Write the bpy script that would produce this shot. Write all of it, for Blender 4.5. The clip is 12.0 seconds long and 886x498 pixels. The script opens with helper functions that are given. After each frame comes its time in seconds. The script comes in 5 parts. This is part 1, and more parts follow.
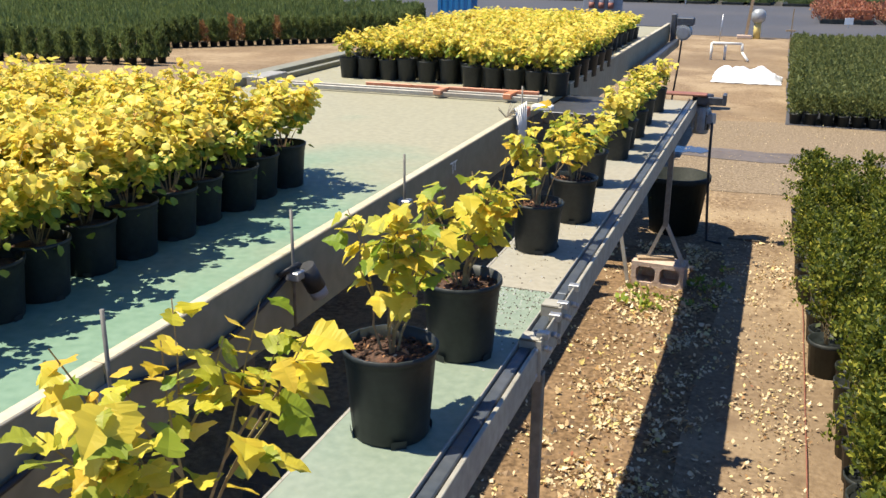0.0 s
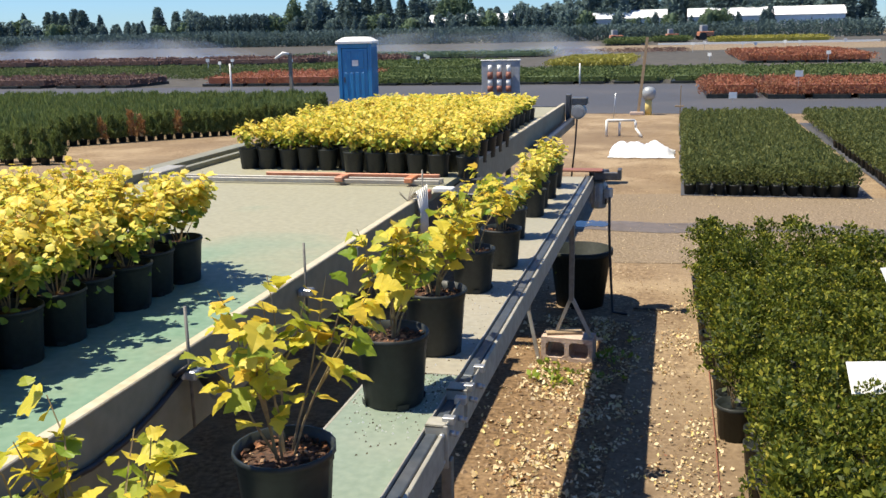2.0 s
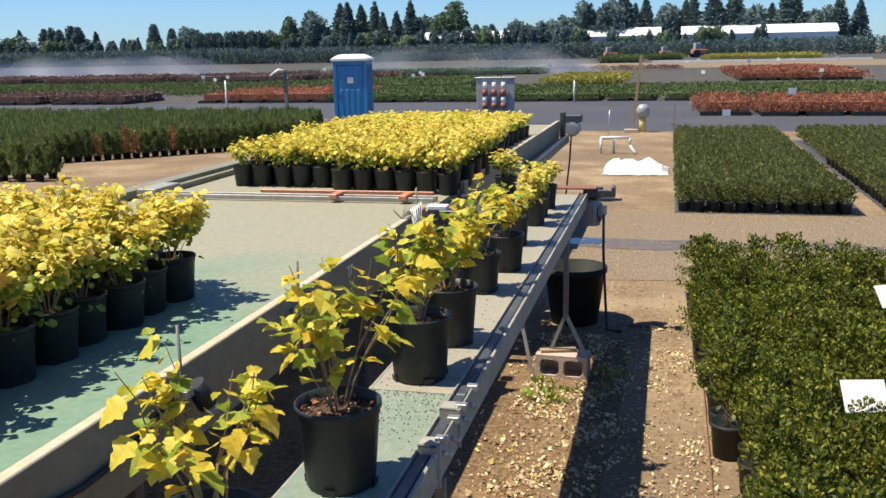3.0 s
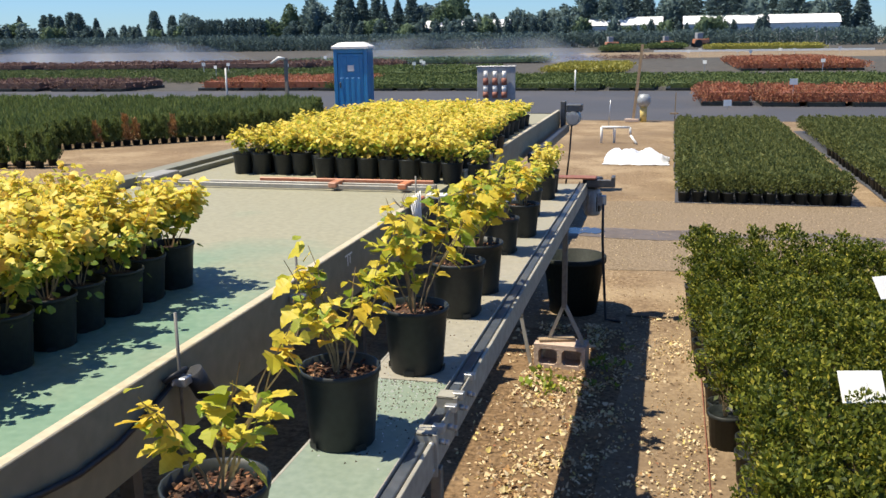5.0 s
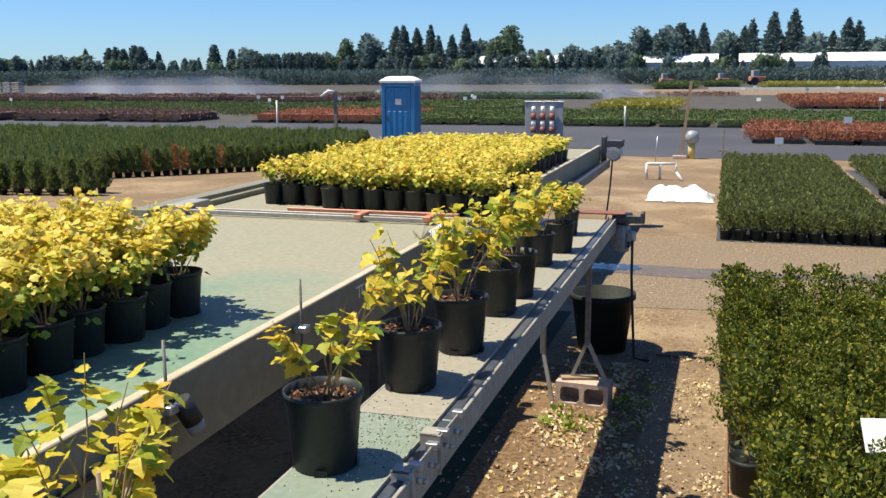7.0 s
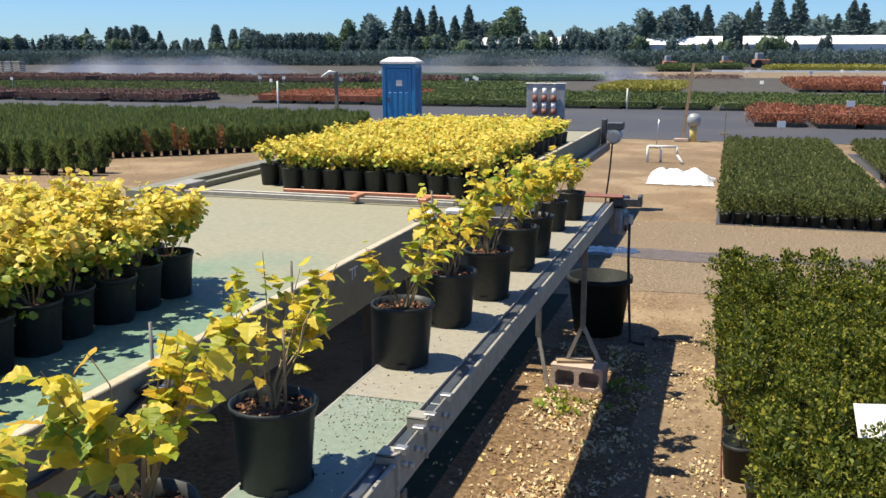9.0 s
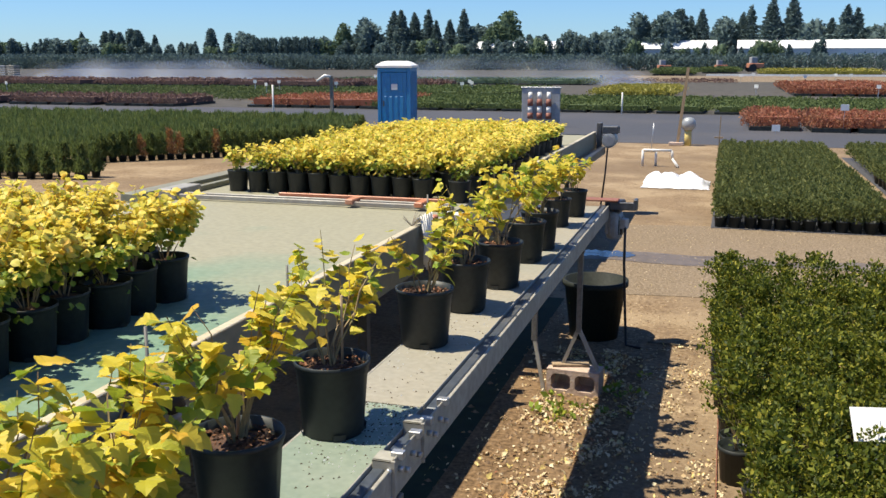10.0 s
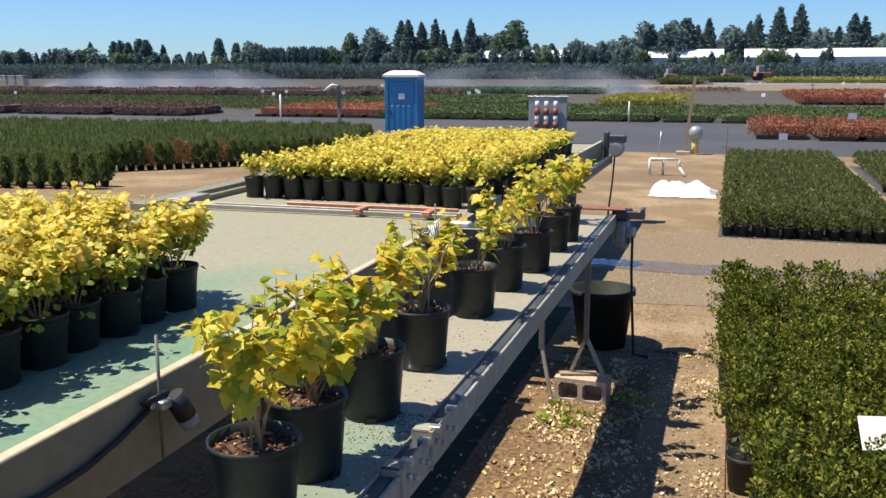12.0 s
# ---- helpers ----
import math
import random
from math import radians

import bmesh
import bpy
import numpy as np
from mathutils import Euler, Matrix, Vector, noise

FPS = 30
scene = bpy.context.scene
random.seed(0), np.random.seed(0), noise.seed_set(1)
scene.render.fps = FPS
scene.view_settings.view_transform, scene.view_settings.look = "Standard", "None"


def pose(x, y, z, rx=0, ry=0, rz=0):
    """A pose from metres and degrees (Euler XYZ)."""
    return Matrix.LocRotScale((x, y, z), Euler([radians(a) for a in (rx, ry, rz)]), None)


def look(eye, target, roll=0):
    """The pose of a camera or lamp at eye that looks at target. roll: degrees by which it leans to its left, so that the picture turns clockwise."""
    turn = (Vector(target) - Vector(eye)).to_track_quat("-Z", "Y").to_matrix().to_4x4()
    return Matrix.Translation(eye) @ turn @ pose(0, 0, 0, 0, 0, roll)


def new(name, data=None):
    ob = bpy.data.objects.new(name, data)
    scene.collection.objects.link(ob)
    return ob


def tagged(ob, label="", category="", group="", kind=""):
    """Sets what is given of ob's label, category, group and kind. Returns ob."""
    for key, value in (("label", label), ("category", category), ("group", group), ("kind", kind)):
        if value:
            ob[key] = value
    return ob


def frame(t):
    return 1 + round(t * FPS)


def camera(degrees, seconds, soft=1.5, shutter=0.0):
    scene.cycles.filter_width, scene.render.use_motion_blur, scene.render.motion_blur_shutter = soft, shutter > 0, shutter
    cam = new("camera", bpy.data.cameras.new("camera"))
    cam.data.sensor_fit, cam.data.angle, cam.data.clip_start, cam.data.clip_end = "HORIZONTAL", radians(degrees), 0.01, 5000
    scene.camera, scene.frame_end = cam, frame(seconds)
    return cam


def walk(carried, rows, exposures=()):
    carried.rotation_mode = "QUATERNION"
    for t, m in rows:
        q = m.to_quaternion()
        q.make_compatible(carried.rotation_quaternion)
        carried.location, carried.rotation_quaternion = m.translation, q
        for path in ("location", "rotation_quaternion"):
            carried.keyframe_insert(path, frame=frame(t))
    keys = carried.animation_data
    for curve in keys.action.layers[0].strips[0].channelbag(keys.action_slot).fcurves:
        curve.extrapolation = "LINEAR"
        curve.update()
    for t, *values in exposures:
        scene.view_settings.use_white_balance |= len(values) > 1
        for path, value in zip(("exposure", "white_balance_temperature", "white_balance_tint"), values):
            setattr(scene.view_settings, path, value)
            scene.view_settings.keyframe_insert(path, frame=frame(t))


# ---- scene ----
cam = camera(50.9, 12.0)

PATH = [
    (0, (-0.065, -0.008, 2.293), (-0.703, 1.784, 1.674), 0.5),
    (0.5, (-0.046, 0.007, 2.272), (-0.643, 1.83, 1.706), -0.8),
    (1, (-0.03, 0.008, 2.286), (-0.589, 1.851, 1.747), -0.8),
    (1.5, (-0.024, 0.034, 2.291), (-0.51, 1.911, 1.8), -0.6),
    (2, (-0.026, 0.043, 2.289), (-0.5, 1.934, 1.841), -1.2),
    (2.5, (-0.019, 0.045, 2.298), (-0.487, 1.945, 1.885), -1.2),
    (4.5, (-0.026, 0.054, 2.294), (-0.483, 1.954, 1.865), -0.8),
    (5, (-0.013, 0.049, 2.297), (-0.477, 1.945, 1.86), -0.8),
    (5.5, (0.04, 0.072, 2.291), (-0.435, 1.968, 1.866), -0.7),
    (6, (0.114, 0.129, 2.278), (-0.433, 2.006, 1.857), -0.6),
    (6.5, (0.16, 0.146, 2.286), (-0.399, 2.027, 1.9), -0.3),
    (7, (0.179, 0.168, 2.278), (-0.393, 2.05, 1.913), -0.3),
    (9, (0.215, 0.207, 2.276), (-0.358, 2.08, 1.873), 0.0),
    (9.5, (0.218, 0.213, 2.274), (-0.353, 2.087, 1.874), 0.0),
    (10, (0.21, 0.211, 2.275), (-0.354, 2.089, 1.88), 0.0),
    (10.5, (0.208, 0.205, 2.273), (-0.356, 2.083, 1.878), -0.0),
    (11, (0.216, 0.198, 2.28), (-0.348, 2.075, 1.882), 0.2),
    (11.5, (0.215, 0.199, 2.279), (-0.367, 2.072, 1.885), 0.1),
    (12, (0.212, 0.189, 2.28), (-0.367, 2.065, 1.904), -0.1),
]
EXPOSURES = [(0.0, 0.88), (1.0, 0.89), (1.5, 0.84), (2.0, 0.74), (2.5, 0.66), (12.0, 0.65)]
walk(cam, [(t, look(eye, target, roll)) for t, eye, target, roll in PATH], EXPOSURES)

# ---------------------------------------------------------------- light
SUN_FROM = Vector((-0.47, -0.14, 1.0)).normalized()
world = bpy.data.worlds.new("sky")
scene.world = world
world.use_nodes = True
wn = world.node_tree
sky = wn.nodes.new("ShaderNodeTexSky")
sky.sky_type, sky.sun_disc = "NISHITA", False
sky.sun_elevation = math.asin(SUN_FROM.z)
sky.sun_rotation = math.atan2(SUN_FROM.x, SUN_FROM.y)
sky.air_density, sky.dust_density, sky.ozone_density = 1.0, 0.1, 3.0
back = wn.nodes["Background"]
back.inputs["Strength"].default_value = 0.075
tint = wn.nodes.new("ShaderNodeMix")
tint.data_type, tint.blend_type = "RGBA", "MULTIPLY"
tint.inputs[0].default_value, tint.inputs[7].default_value = 1.0, (0.56, 0.82, 1.22, 1)
wn.links.new(sky.outputs[0], tint.inputs[6])
wn.links.new(tint.outputs[2], back.inputs["Color"])
sun_data = bpy.data.lights.new("sun", "SUN")
sun_data.energy, sun_data.angle, sun_data.color = 5.0, radians(0.53), (1.0, 0.915, 0.745)
sun = new("sun", sun_data)
sun.matrix_world = look(SUN_FROM * 60, (0, 0, 0))

# ---------------------------------------------------------------- materials


def ramp(nt, socket, stops):
    r = nt.nodes.new("ShaderNodeValToRGB")
    nt.links.new(socket, r.inputs[0])
    while len(r.color_ramp.elements) < len(stops):
        r.color_ramp.elements.new(0.5)
    for e, (p, c) in zip(r.color_ramp.elements, stops):
        e.position, e.color = p, (*c, 1)
    return r.outputs[0]


def noise_tex(nt, scale, detail=4.0, coords="Object", stretch=None):
    co = nt.nodes.new("ShaderNodeTexCoord")
    src = co.outputs[coords]
    if stretch:
        mp = nt.nodes.new("ShaderNodeMapping")
        mp.inputs["Scale"].default_value = stretch
        nt.links.new(src, mp.inputs[0])
        src = mp.outputs[0]
    n = nt.nodes.new("ShaderNodeTexNoise")
    n.inputs["Scale"].default_value, n.inputs["Detail"].default_value = scale, detail
    nt.links.new(src, n.inputs["Vector"])
    return n.outputs["Fac"]


def mix(nt, fac, a, b, kind="MIX"):
    m = nt.nodes.new("ShaderNodeMix")
    m.data_type, m.blend_type = "RGBA", kind
    for sock, val in ((m.inputs[0], fac), (m.inputs[6], a), (m.inputs[7], b)):
        if isinstance(val, (int, float)):
            sock.default_value = val
        elif isinstance(val, tuple):
            sock.default_value = (*val, 1)
        else:
            nt.links.new(val, sock)
    return m.outputs[2]


def shader(name):
    m = bpy.data.materials.new(name)
    m.use_nodes = True
    return m, m.node_tree, m.node_tree.nodes["Principled BSDF"]


def bump(nt, bsdf, height, strength, distance=0.02):
    b = nt.nodes.new("ShaderNodeBump")
    b.inputs["Strength"].default_value, b.inputs["Distance"].default_value = strength, distance
    nt.links.new(height, b.inputs["Height"])
    nt.links.new(b.outputs[0], bsdf.inputs["Normal"])


def surface(name, a, b, fine=40.0, coarse=3.0, rough=0.7, metal=0.0, relief=0.2, stain=None, stain_amount=0.3, stretch=None, spec=0.5):
    """A weathered surface: two colours at a fine grain, and a stain at a coarse one."""
    m, nt, s = shader(name)
    n1 = noise_tex(nt, fine, 5, stretch=stretch)
    col = ramp(nt, n1, [(0.3, a), (0.7, b)])
    n2 = noise_tex(nt, coarse, 4, stretch=stretch)
    k = ramp(nt, n2, [(0.45, (0, 0, 0)), (0.75, (stain_amount,) * 3)])
    col = mix(nt, k, col, stain or tuple(v * 0.6 for v in a))
    nt.links.new(col, s.inputs["Base Color"])
    r = nt.nodes.new("ShaderNodeMapRange")
    r.inputs["To Min"].default_value, r.inputs["To Max"].default_value = max(0.05, rough - 0.12), min(1, rough + 0.12)
    nt.links.new(n2, r.inputs[0])
    nt.links.new(r.outputs[0], s.inputs["Roughness"])
    s.inputs["Metallic"].default_value = metal
    s.inputs["Specular IOR Level"].default_value = spec
    if relief:
        bump(nt, s, n1, relief, 0.01)
    return m


def foliage(name, stops, source="island", through_light=0.35, rough=0.5):
    """Leaves: each takes its own colour, with a mottling, and lets light through."""
    m, nt, s = shader(name)
    if source == "island":
        g = nt.nodes.new("ShaderNodeNewGeometry")
        rnd = g.outputs["Random Per Island"]
    else:
        g = nt.nodes.new("ShaderNodeObjectInfo")
        rnd = g.outputs["Random"]
    col = ramp(nt, rnd, stops)
    n = noise_tex(nt, 9.0, 3)
    col = mix(nt, 0.38, col, ramp(nt, n, [(0.3, (0.45, 0.5, 0.4)), (0.7, (1.0, 1.0, 1.0))]), "MULTIPLY")
    nt.links.new(col, s.inputs["Base Color"])
    s.inputs["Roughness"].default_value = rough
    s.inputs["Specular IOR Level"].default_value = 0.35
    t = nt.nodes.new("ShaderNodeBsdfTranslucent")
    nt.links.new(col, t.inputs["Color"])
    ms = nt.nodes.new("ShaderNodeMixShader")
    ms.inputs[0].default_value = through_light
    nt.links.new(s.outputs[0], ms.inputs[1])
    nt.links.new(t.outputs[0], ms.inputs[2])
    nt.links.new(ms.outputs[0], nt.nodes["Material Output"].inputs["Surface"])
    return m


def dirt_material():
    m, nt, s = shader("bare_earth")
    n1 = noise_tex(nt, 28, 8)
    n2 = noise_tex(nt, 1.1, 5)
    n3 = noise_tex(nt, 150, 3)
    col = ramp(nt, n1, [(0.28, (0.085, 0.054, 0.03)), (0.5, (0.21, 0.145, 0.085)), (0.72, (0.34, 0.25, 0.155))])
    col = mix(nt, ramp(nt, n2, [(0.42, (0, 0, 0)), (0.62, (0.7, 0.7, 0.7))]), col, (0.33, 0.25, 0.155))
    col = mix(nt, ramp(nt, n3, [(0.55, (0, 0, 0)), (0.75, (0.5, 0.5, 0.5))]), col, (0.50, 0.39, 0.26))
    n4 = noise_tex(nt, 0.33, 6)
    col = mix(nt, ramp(nt, n4, [(0.44, (0, 0, 0)), (0.62, (0.8, 0.8, 0.8))]), col, (0.17, 0.12, 0.075))
    n5 = noise_tex(nt, 7.0, 4)
    col = mix(nt, ramp(nt, n5, [(0.56, (0, 0, 0)), (0.68, (0.55, 0.55, 0.55))]), col, (0.12, 0.08, 0.05))
    nt.links.new(col, s.inputs["Base Color"])
    s.inputs["Roughness"].default_value = 0.95
    s.inputs["Specular IOR Level"].default_value = 0.15
    bump(nt, s, n1, 0.55, 0.02)
    return m


DIRT = dirt_material()
GRAVEL = surface("gravel_road", (0.095, 0.07, 0.045), (0.31, 0.24, 0.162), 38, 0.8, 0.95, relief=0.8, stain=(0.22, 0.17, 0.12), stain_amount=0.5, spec=0.15)
ASPHALT = surface("dark_weed_mat", (0.045, 0.047, 0.055), (0.075, 0.077, 0.088), 30, 0.25, 0.8, relief=0.2, stain=(0.12, 0.11, 0.11), stain_amount=0.35, spec=0.3)
FARSOIL = surface("far_soil", (0.055, 0.053, 0.05), (0.11, 0.10, 0.088), 1.2, 0.03, 0.95, relief=0, stain=(0.055, 0.06, 0.06), stain_amount=0.8, spec=0.1)
PUDDLE = surface("wet_mud", (0.10, 0.078, 0.06), (0.17, 0.135, 0.10), 9, 1.5, 0.5, relief=0.05, spec=0.5)
BELT = surface("green_belt", (0.165, 0.21, 0.155), (0.215, 0.26, 0.195), 35, 1.4, 0.62, relief=0.08, stain=(0.29, 0.29, 0.235), stain_amount=0.5)
# Moss green taken near black: the gap's deep shade is in the colour.
SHADED_MOSS = surface("shaded_moss_floor", (0.008, 0.018, 0.006), (0.02, 0.035, 0.012), 8, 1.0, 0.9, relief=0.3)
STEEL = surface("galvanised_steel", (0.42, 0.43, 0.44), (0.55, 0.56, 0.57), 22, 2.5, 0.42, 0.75, relief=0.03, stain=(0.30, 0.27, 0.23), stain_amount=0.5)
DARKSTEEL = surface("dark_steel", (0.05, 0.055, 0.065), (0.09, 0.10, 0.115), 30, 3, 0.45, 0.5, relief=0.05, stain=(0.16, 0.13, 0.10), stain_amount=0.4)
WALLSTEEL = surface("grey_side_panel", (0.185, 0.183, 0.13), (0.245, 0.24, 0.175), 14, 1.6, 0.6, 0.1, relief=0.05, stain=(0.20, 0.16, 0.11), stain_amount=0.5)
TOPSTEEL = surface("pale_blotched_edge", (0.46, 0.39, 0.25), (0.58, 0.51, 0.36), 30, 1.2, 0.55, 0.1, relief=0.05, stain=(0.42, 0.42, 0.40), stain_amount=0.7)
ORANGE = surface("orange_paint", (0.46, 0.15, 0.065), (0.56, 0.22, 0.11), 18, 3, 0.5, relief=0.05, stain=(0.34, 0.24, 0.18), stain_amount=0.6)
REDPAINT = surface("rusty_red_paint", (0.20, 0.07, 0.045), (0.29, 0.11, 0.07), 18, 3, 0.6, relief=0.05)
POTMAT = surface("black_pot_plastic", (0.012, 0.015, 0.0145), (0.021, 0.026, 0.024), 45, 5, 0.5, relief=0.03, stain=(0.075, 0.07, 0.06), stain_amount=0.35, spec=0.32)
SOIL = surface("bark_mulch", (0.03, 0.017, 0.01), (0.13, 0.062, 0.033), 70, 12, 0.95, relief=0.8, stain=(0.03, 0.018, 0.01), stain_amount=0.7)
CHIP = foliage("bark_chip", [(0.0, (0.02, 0.012, 0.008)), (0.5, (0.065, 0.03, 0.017)), (0.78, (0.19, 0.08, 0.04)), (0.94, (0.38, 0.19, 0.09)), (1.0, (0.55, 0.42, 0.28))], through_light=0.0, rough=0.9)
STEM = surface("woody_stem", (0.17, 0.11, 0.05), (0.34, 0.25, 0.13), 40, 8, 0.8, relief=0.2, stain=(0.20, 0.24, 0.07), stain_amount=0.5)
YELLOW = foliage("golden_leaves", [(0.0, (0.44, 0.47, 0.06)), (0.2, (0.72, 0.64, 0.09)), (0.55, (0.89, 0.72, 0.13)), (0.94, (0.90, 0.68, 0.12)), (1.0, (0.72, 0.44, 0.08))], through_light=0.4)
LIME = foliage("lime_leaves", [(0.0, (0.22, 0.34, 0.035)), (0.25, (0.46, 0.47, 0.05)), (0.5, (0.76, 0.65, 0.07)), (0.9, (0.90, 0.67, 0.08)), (1.0, (0.78, 0.46, 0.05))], "object", 0.46)
LEAFGREEN = foliage("green_leaves", [(0.0, (0.14, 0.22, 0.03)), (0.6, (0.28, 0.36, 0.045)), (1.0, (0.50, 0.48, 0.06))])
BOX = foliage("boxwood_leaves", [(0.0, (0.04, 0.062, 0.009)), (0.5, (0.105, 0.135, 0.014)), (0.86, (0.27, 0.28, 0.03)), (1.0, (0.48, 0.41, 0.055))], through_light=0.38, rough=0.6)
HEATH = foliage("heath_needles", [(0.0, (0.09, 0.115, 0.036)), (0.6, (0.155, 0.18, 0.055)), (1.0, (0.23, 0.235, 0.07))], through_light=0.4, rough=0.7)
CONIFER = foliage("conifer_needles", [(0.0, (0.10, 0.138, 0.042)), (0.6, (0.16, 0.205, 0.062)), (1.0, (0.225, 0.26, 0.082))], through_light=0.45, rough=0.7)
BROWNCON = foliage("browned_needles", [(0.0, (0.26, 0.13, 0.05)), (1.0, (0.46, 0.24, 0.09))], through_light=0.2)
REDLEAF = foliage("red_leaves", [(0.0, (0.26, 0.095, 0.06)), (0.6, (0.40, 0.15, 0.085)), (1.0, (0.38, 0.21, 0.11))], through_light=0.3, rough=0.7)
# Maroon greyed in the colour itself to stand in for distance haze.
DULLRED = foliage("hazed_maroon_leaves", [(0.0, (0.13, 0.085, 0.075)), (1.0, (0.23, 0.135, 0.115))], through_light=0.2, rough=0.9)
FARGREEN = foliage("bed_green", [(0.0, (0.08, 0.115, 0.04)), (1.0, (0.14, 0.175, 0.06))], through_light=0.2, rough=0.9)
FARYELLOW = foliage("bed_yellow", [(0.0, (0.22, 0.22, 0.04)), (1.0, (0.42, 0.36, 0.07))], through_light=0.2)
# Distance haze is put into this green: lifted and turned towards blue.
TREEHAZE = foliage("hazed_conifer", [(0.0, (0.098, 0.15, 0.152)), (1.0, (0.15, 0.212, 0.205))], through_light=0.25, rough=0.9)
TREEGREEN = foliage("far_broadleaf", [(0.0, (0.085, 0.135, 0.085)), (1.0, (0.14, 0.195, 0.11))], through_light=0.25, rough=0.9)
BARK = surface("tree_bark", (0.06, 0.045, 0.03), (0.13, 0.10, 0.07), 10, 2, 0.9)
BLUE = surface("blue_plastic", (0.02, 0.19, 0.42), (0.03, 0.24, 0.50), 6, 1.5, 0.38, relief=0.02, stain=(0.05, 0.12, 0.28), stain_amount=0.4)
WHITEROOF = surface("white_plastic", (0.74, 0.73, 0.68), (0.84, 0.83, 0.79), 8, 2, 0.45, relief=0.03, stain=(0.55, 0.5, 0.42), stain_amount=0.3)
FILM = surface("white_film", (0.72, 0.72, 0.72), (0.88, 0.88, 0.88), 14, 5, 0.35, relief=0.2, stain=(0.6, 0.58, 0.55), stain_amount=0.3)
WOOD = surface("weathered_wood", (0.24, 0.17, 0.10), (0.42, 0.31, 0.19), 18, 2, 0.8, relief=0.3, stretch=(6, 6, 0.5))
GREYWOOD = surface("grey_wood", (0.16, 0.14, 0.11), (0.30, 0.26, 0.20), 18, 2, 0.85, relief=0.3, stretch=(6, 6, 0.5))
CONCRETE = surface("concrete_block", (0.44, 0.33, 0.26), (0.58, 0.45, 0.36), 60, 6, 0.95, relief=0.5, stain=(0.34, 0.26, 0.19), stain_amount=0.5, spec=0.2)
PVC = surface("white_pipe", (0.66, 0.64, 0.58), (0.78, 0.76, 0.70), 20, 4, 0.4, relief=0.03)
GREYPANEL = surface("grey_board", (0.26, 0.27, 0.28), (0.34, 0.35, 0.36), 10, 2, 0.6, relief=0.04)
RUBBER = surface("black_rubber", (0.012, 0.013, 0.015), (0.022, 0.023, 0.026), 60, 8, 0.55, relief=0.05)
MOTORMAT = surface("grey_motor_paint", (0.27, 0.29, 0.30), (0.38, 0.40, 0.41), 25, 5, 0.45, 0.2, relief=0.05)
LITTER = foliage("dry_leaf_litter", [(0.0, (0.36, 0.20, 0.09)), (0.3, (0.68, 0.50, 0.29)), (0.7, (0.85, 0.71, 0.48)), (0.94, (0.72, 0.58, 0.20)), (1.0, (0.36, 0.12, 0.07))], through_light=0.15, rough=0.8)
def deck_material():
    """Green sheeting, worn to tan along the middle and the far part."""
    m, nt, s = shader("green_deck")
    n1, n2 = noise_tex(nt, 25, 5), noise_tex(nt, 0.9, 5)
    green = ramp(nt, n1, [(0.3, (0.12, 0.215, 0.15)), (0.7, (0.165, 0.265, 0.19))])
    tan = ramp(nt, n1, [(0.3, (0.262, 0.24, 0.168)), (0.7, (0.322, 0.295, 0.206))])
    co = nt.nodes.new("ShaderNodeTexCoord")
    sep = nt.nodes.new("ShaderNodeSeparateXYZ")
    nt.links.new(co.outputs["Object"], sep.inputs[0])
    wear = nt.nodes.new("ShaderNodeMath")
    wear.operation = "MULTIPLY_ADD"
    wear.inputs[1].default_value, wear.inputs[2].default_value = 0.17, -0.80
    nt.links.new(sep.outputs["Y"], wear.inputs[0])
    total = nt.nodes.new("ShaderNodeMath")
    nt.links.new(wear.outputs[0], total.inputs[0])
    nt.links.new(n2, total.inputs[1])
    fac = ramp(nt, total.outputs[0], [(0.25, (0.06, 0.06, 0.06)), (0.62, (0.92, 0.92, 0.92))])
    nt.links.new(mix(nt, fac, green, tan), s.inputs["Base Color"])
    s.inputs["Roughness"].default_value = 0.65
    s.inputs["Specular IOR Level"].default_value = 0.3
    bump(nt, s, n1, 0.06, 0.01)
    return m


DECK = deck_material()
BELT_TAN = surface("dusty_belt", (0.265, 0.24, 0.18), (0.33, 0.30, 0.23), 35, 1.4, 0.65, relief=0.08, stain=(0.22, 0.23, 0.19), stain_amount=0.5)
TUBMAT = surface("dark_green_plastic", (0.010, 0.013, 0.011), (0.020, 0.025, 0.021), 40, 6, 0.7, relief=0.04, stain=(0.04, 0.04, 0.032), stain_amount=0.4, spec=0.25)
TILLED = surface("tilled_soil", (0.07, 0.043, 0.022), (0.25, 0.16, 0.085), 34, 2.5, 0.95, relief=0.9, stain=(0.31, 0.21, 0.12), stain_amount=0.5, spec=0.15)
GREYRAIL = surface("grey_rail_paint", (0.27, 0.255, 0.22), (0.36, 0.345, 0.30), 20, 3, 0.55, 0.1, relief=0.05, stain=(0.22, 0.15, 0.10), stain_amount=0.5)
DULLROD = surface("dull_rod", (0.13, 0.125, 0.11), (0.22, 0.21, 0.185), 30, 4, 0.55, 0.3, relief=0.03)
CLOD = surface("earth_clod", (0.14, 0.09, 0.055), (0.30, 0.21, 0.13), 30, 6, 0.95, relief=0.5, spec=0.15)
RAILSTEEL = surface("weathered_zinc", (0.27, 0.255, 0.21), (0.38, 0.36, 0.30), 26, 3, 0.65, 0.1, relief=0.04, stain=(0.20, 0.18, 0.15), stain_amount=0.5)
# The blue of reflected sky is put into the guide's base colour.
GUIDE = surface("blue_grey_guide", (0.055, 0.068, 0.085), (0.09, 0.105, 0.125), 30, 3, 0.4, 0.3, relief=0.04, stain=(0.20, 0.18, 0.15), stain_amount=0.4)
PERLITE = surface("white_grit", (0.55, 0.54, 0.50), (0.72, 0.70, 0.65), 20, 5, 0.8, relief=0)

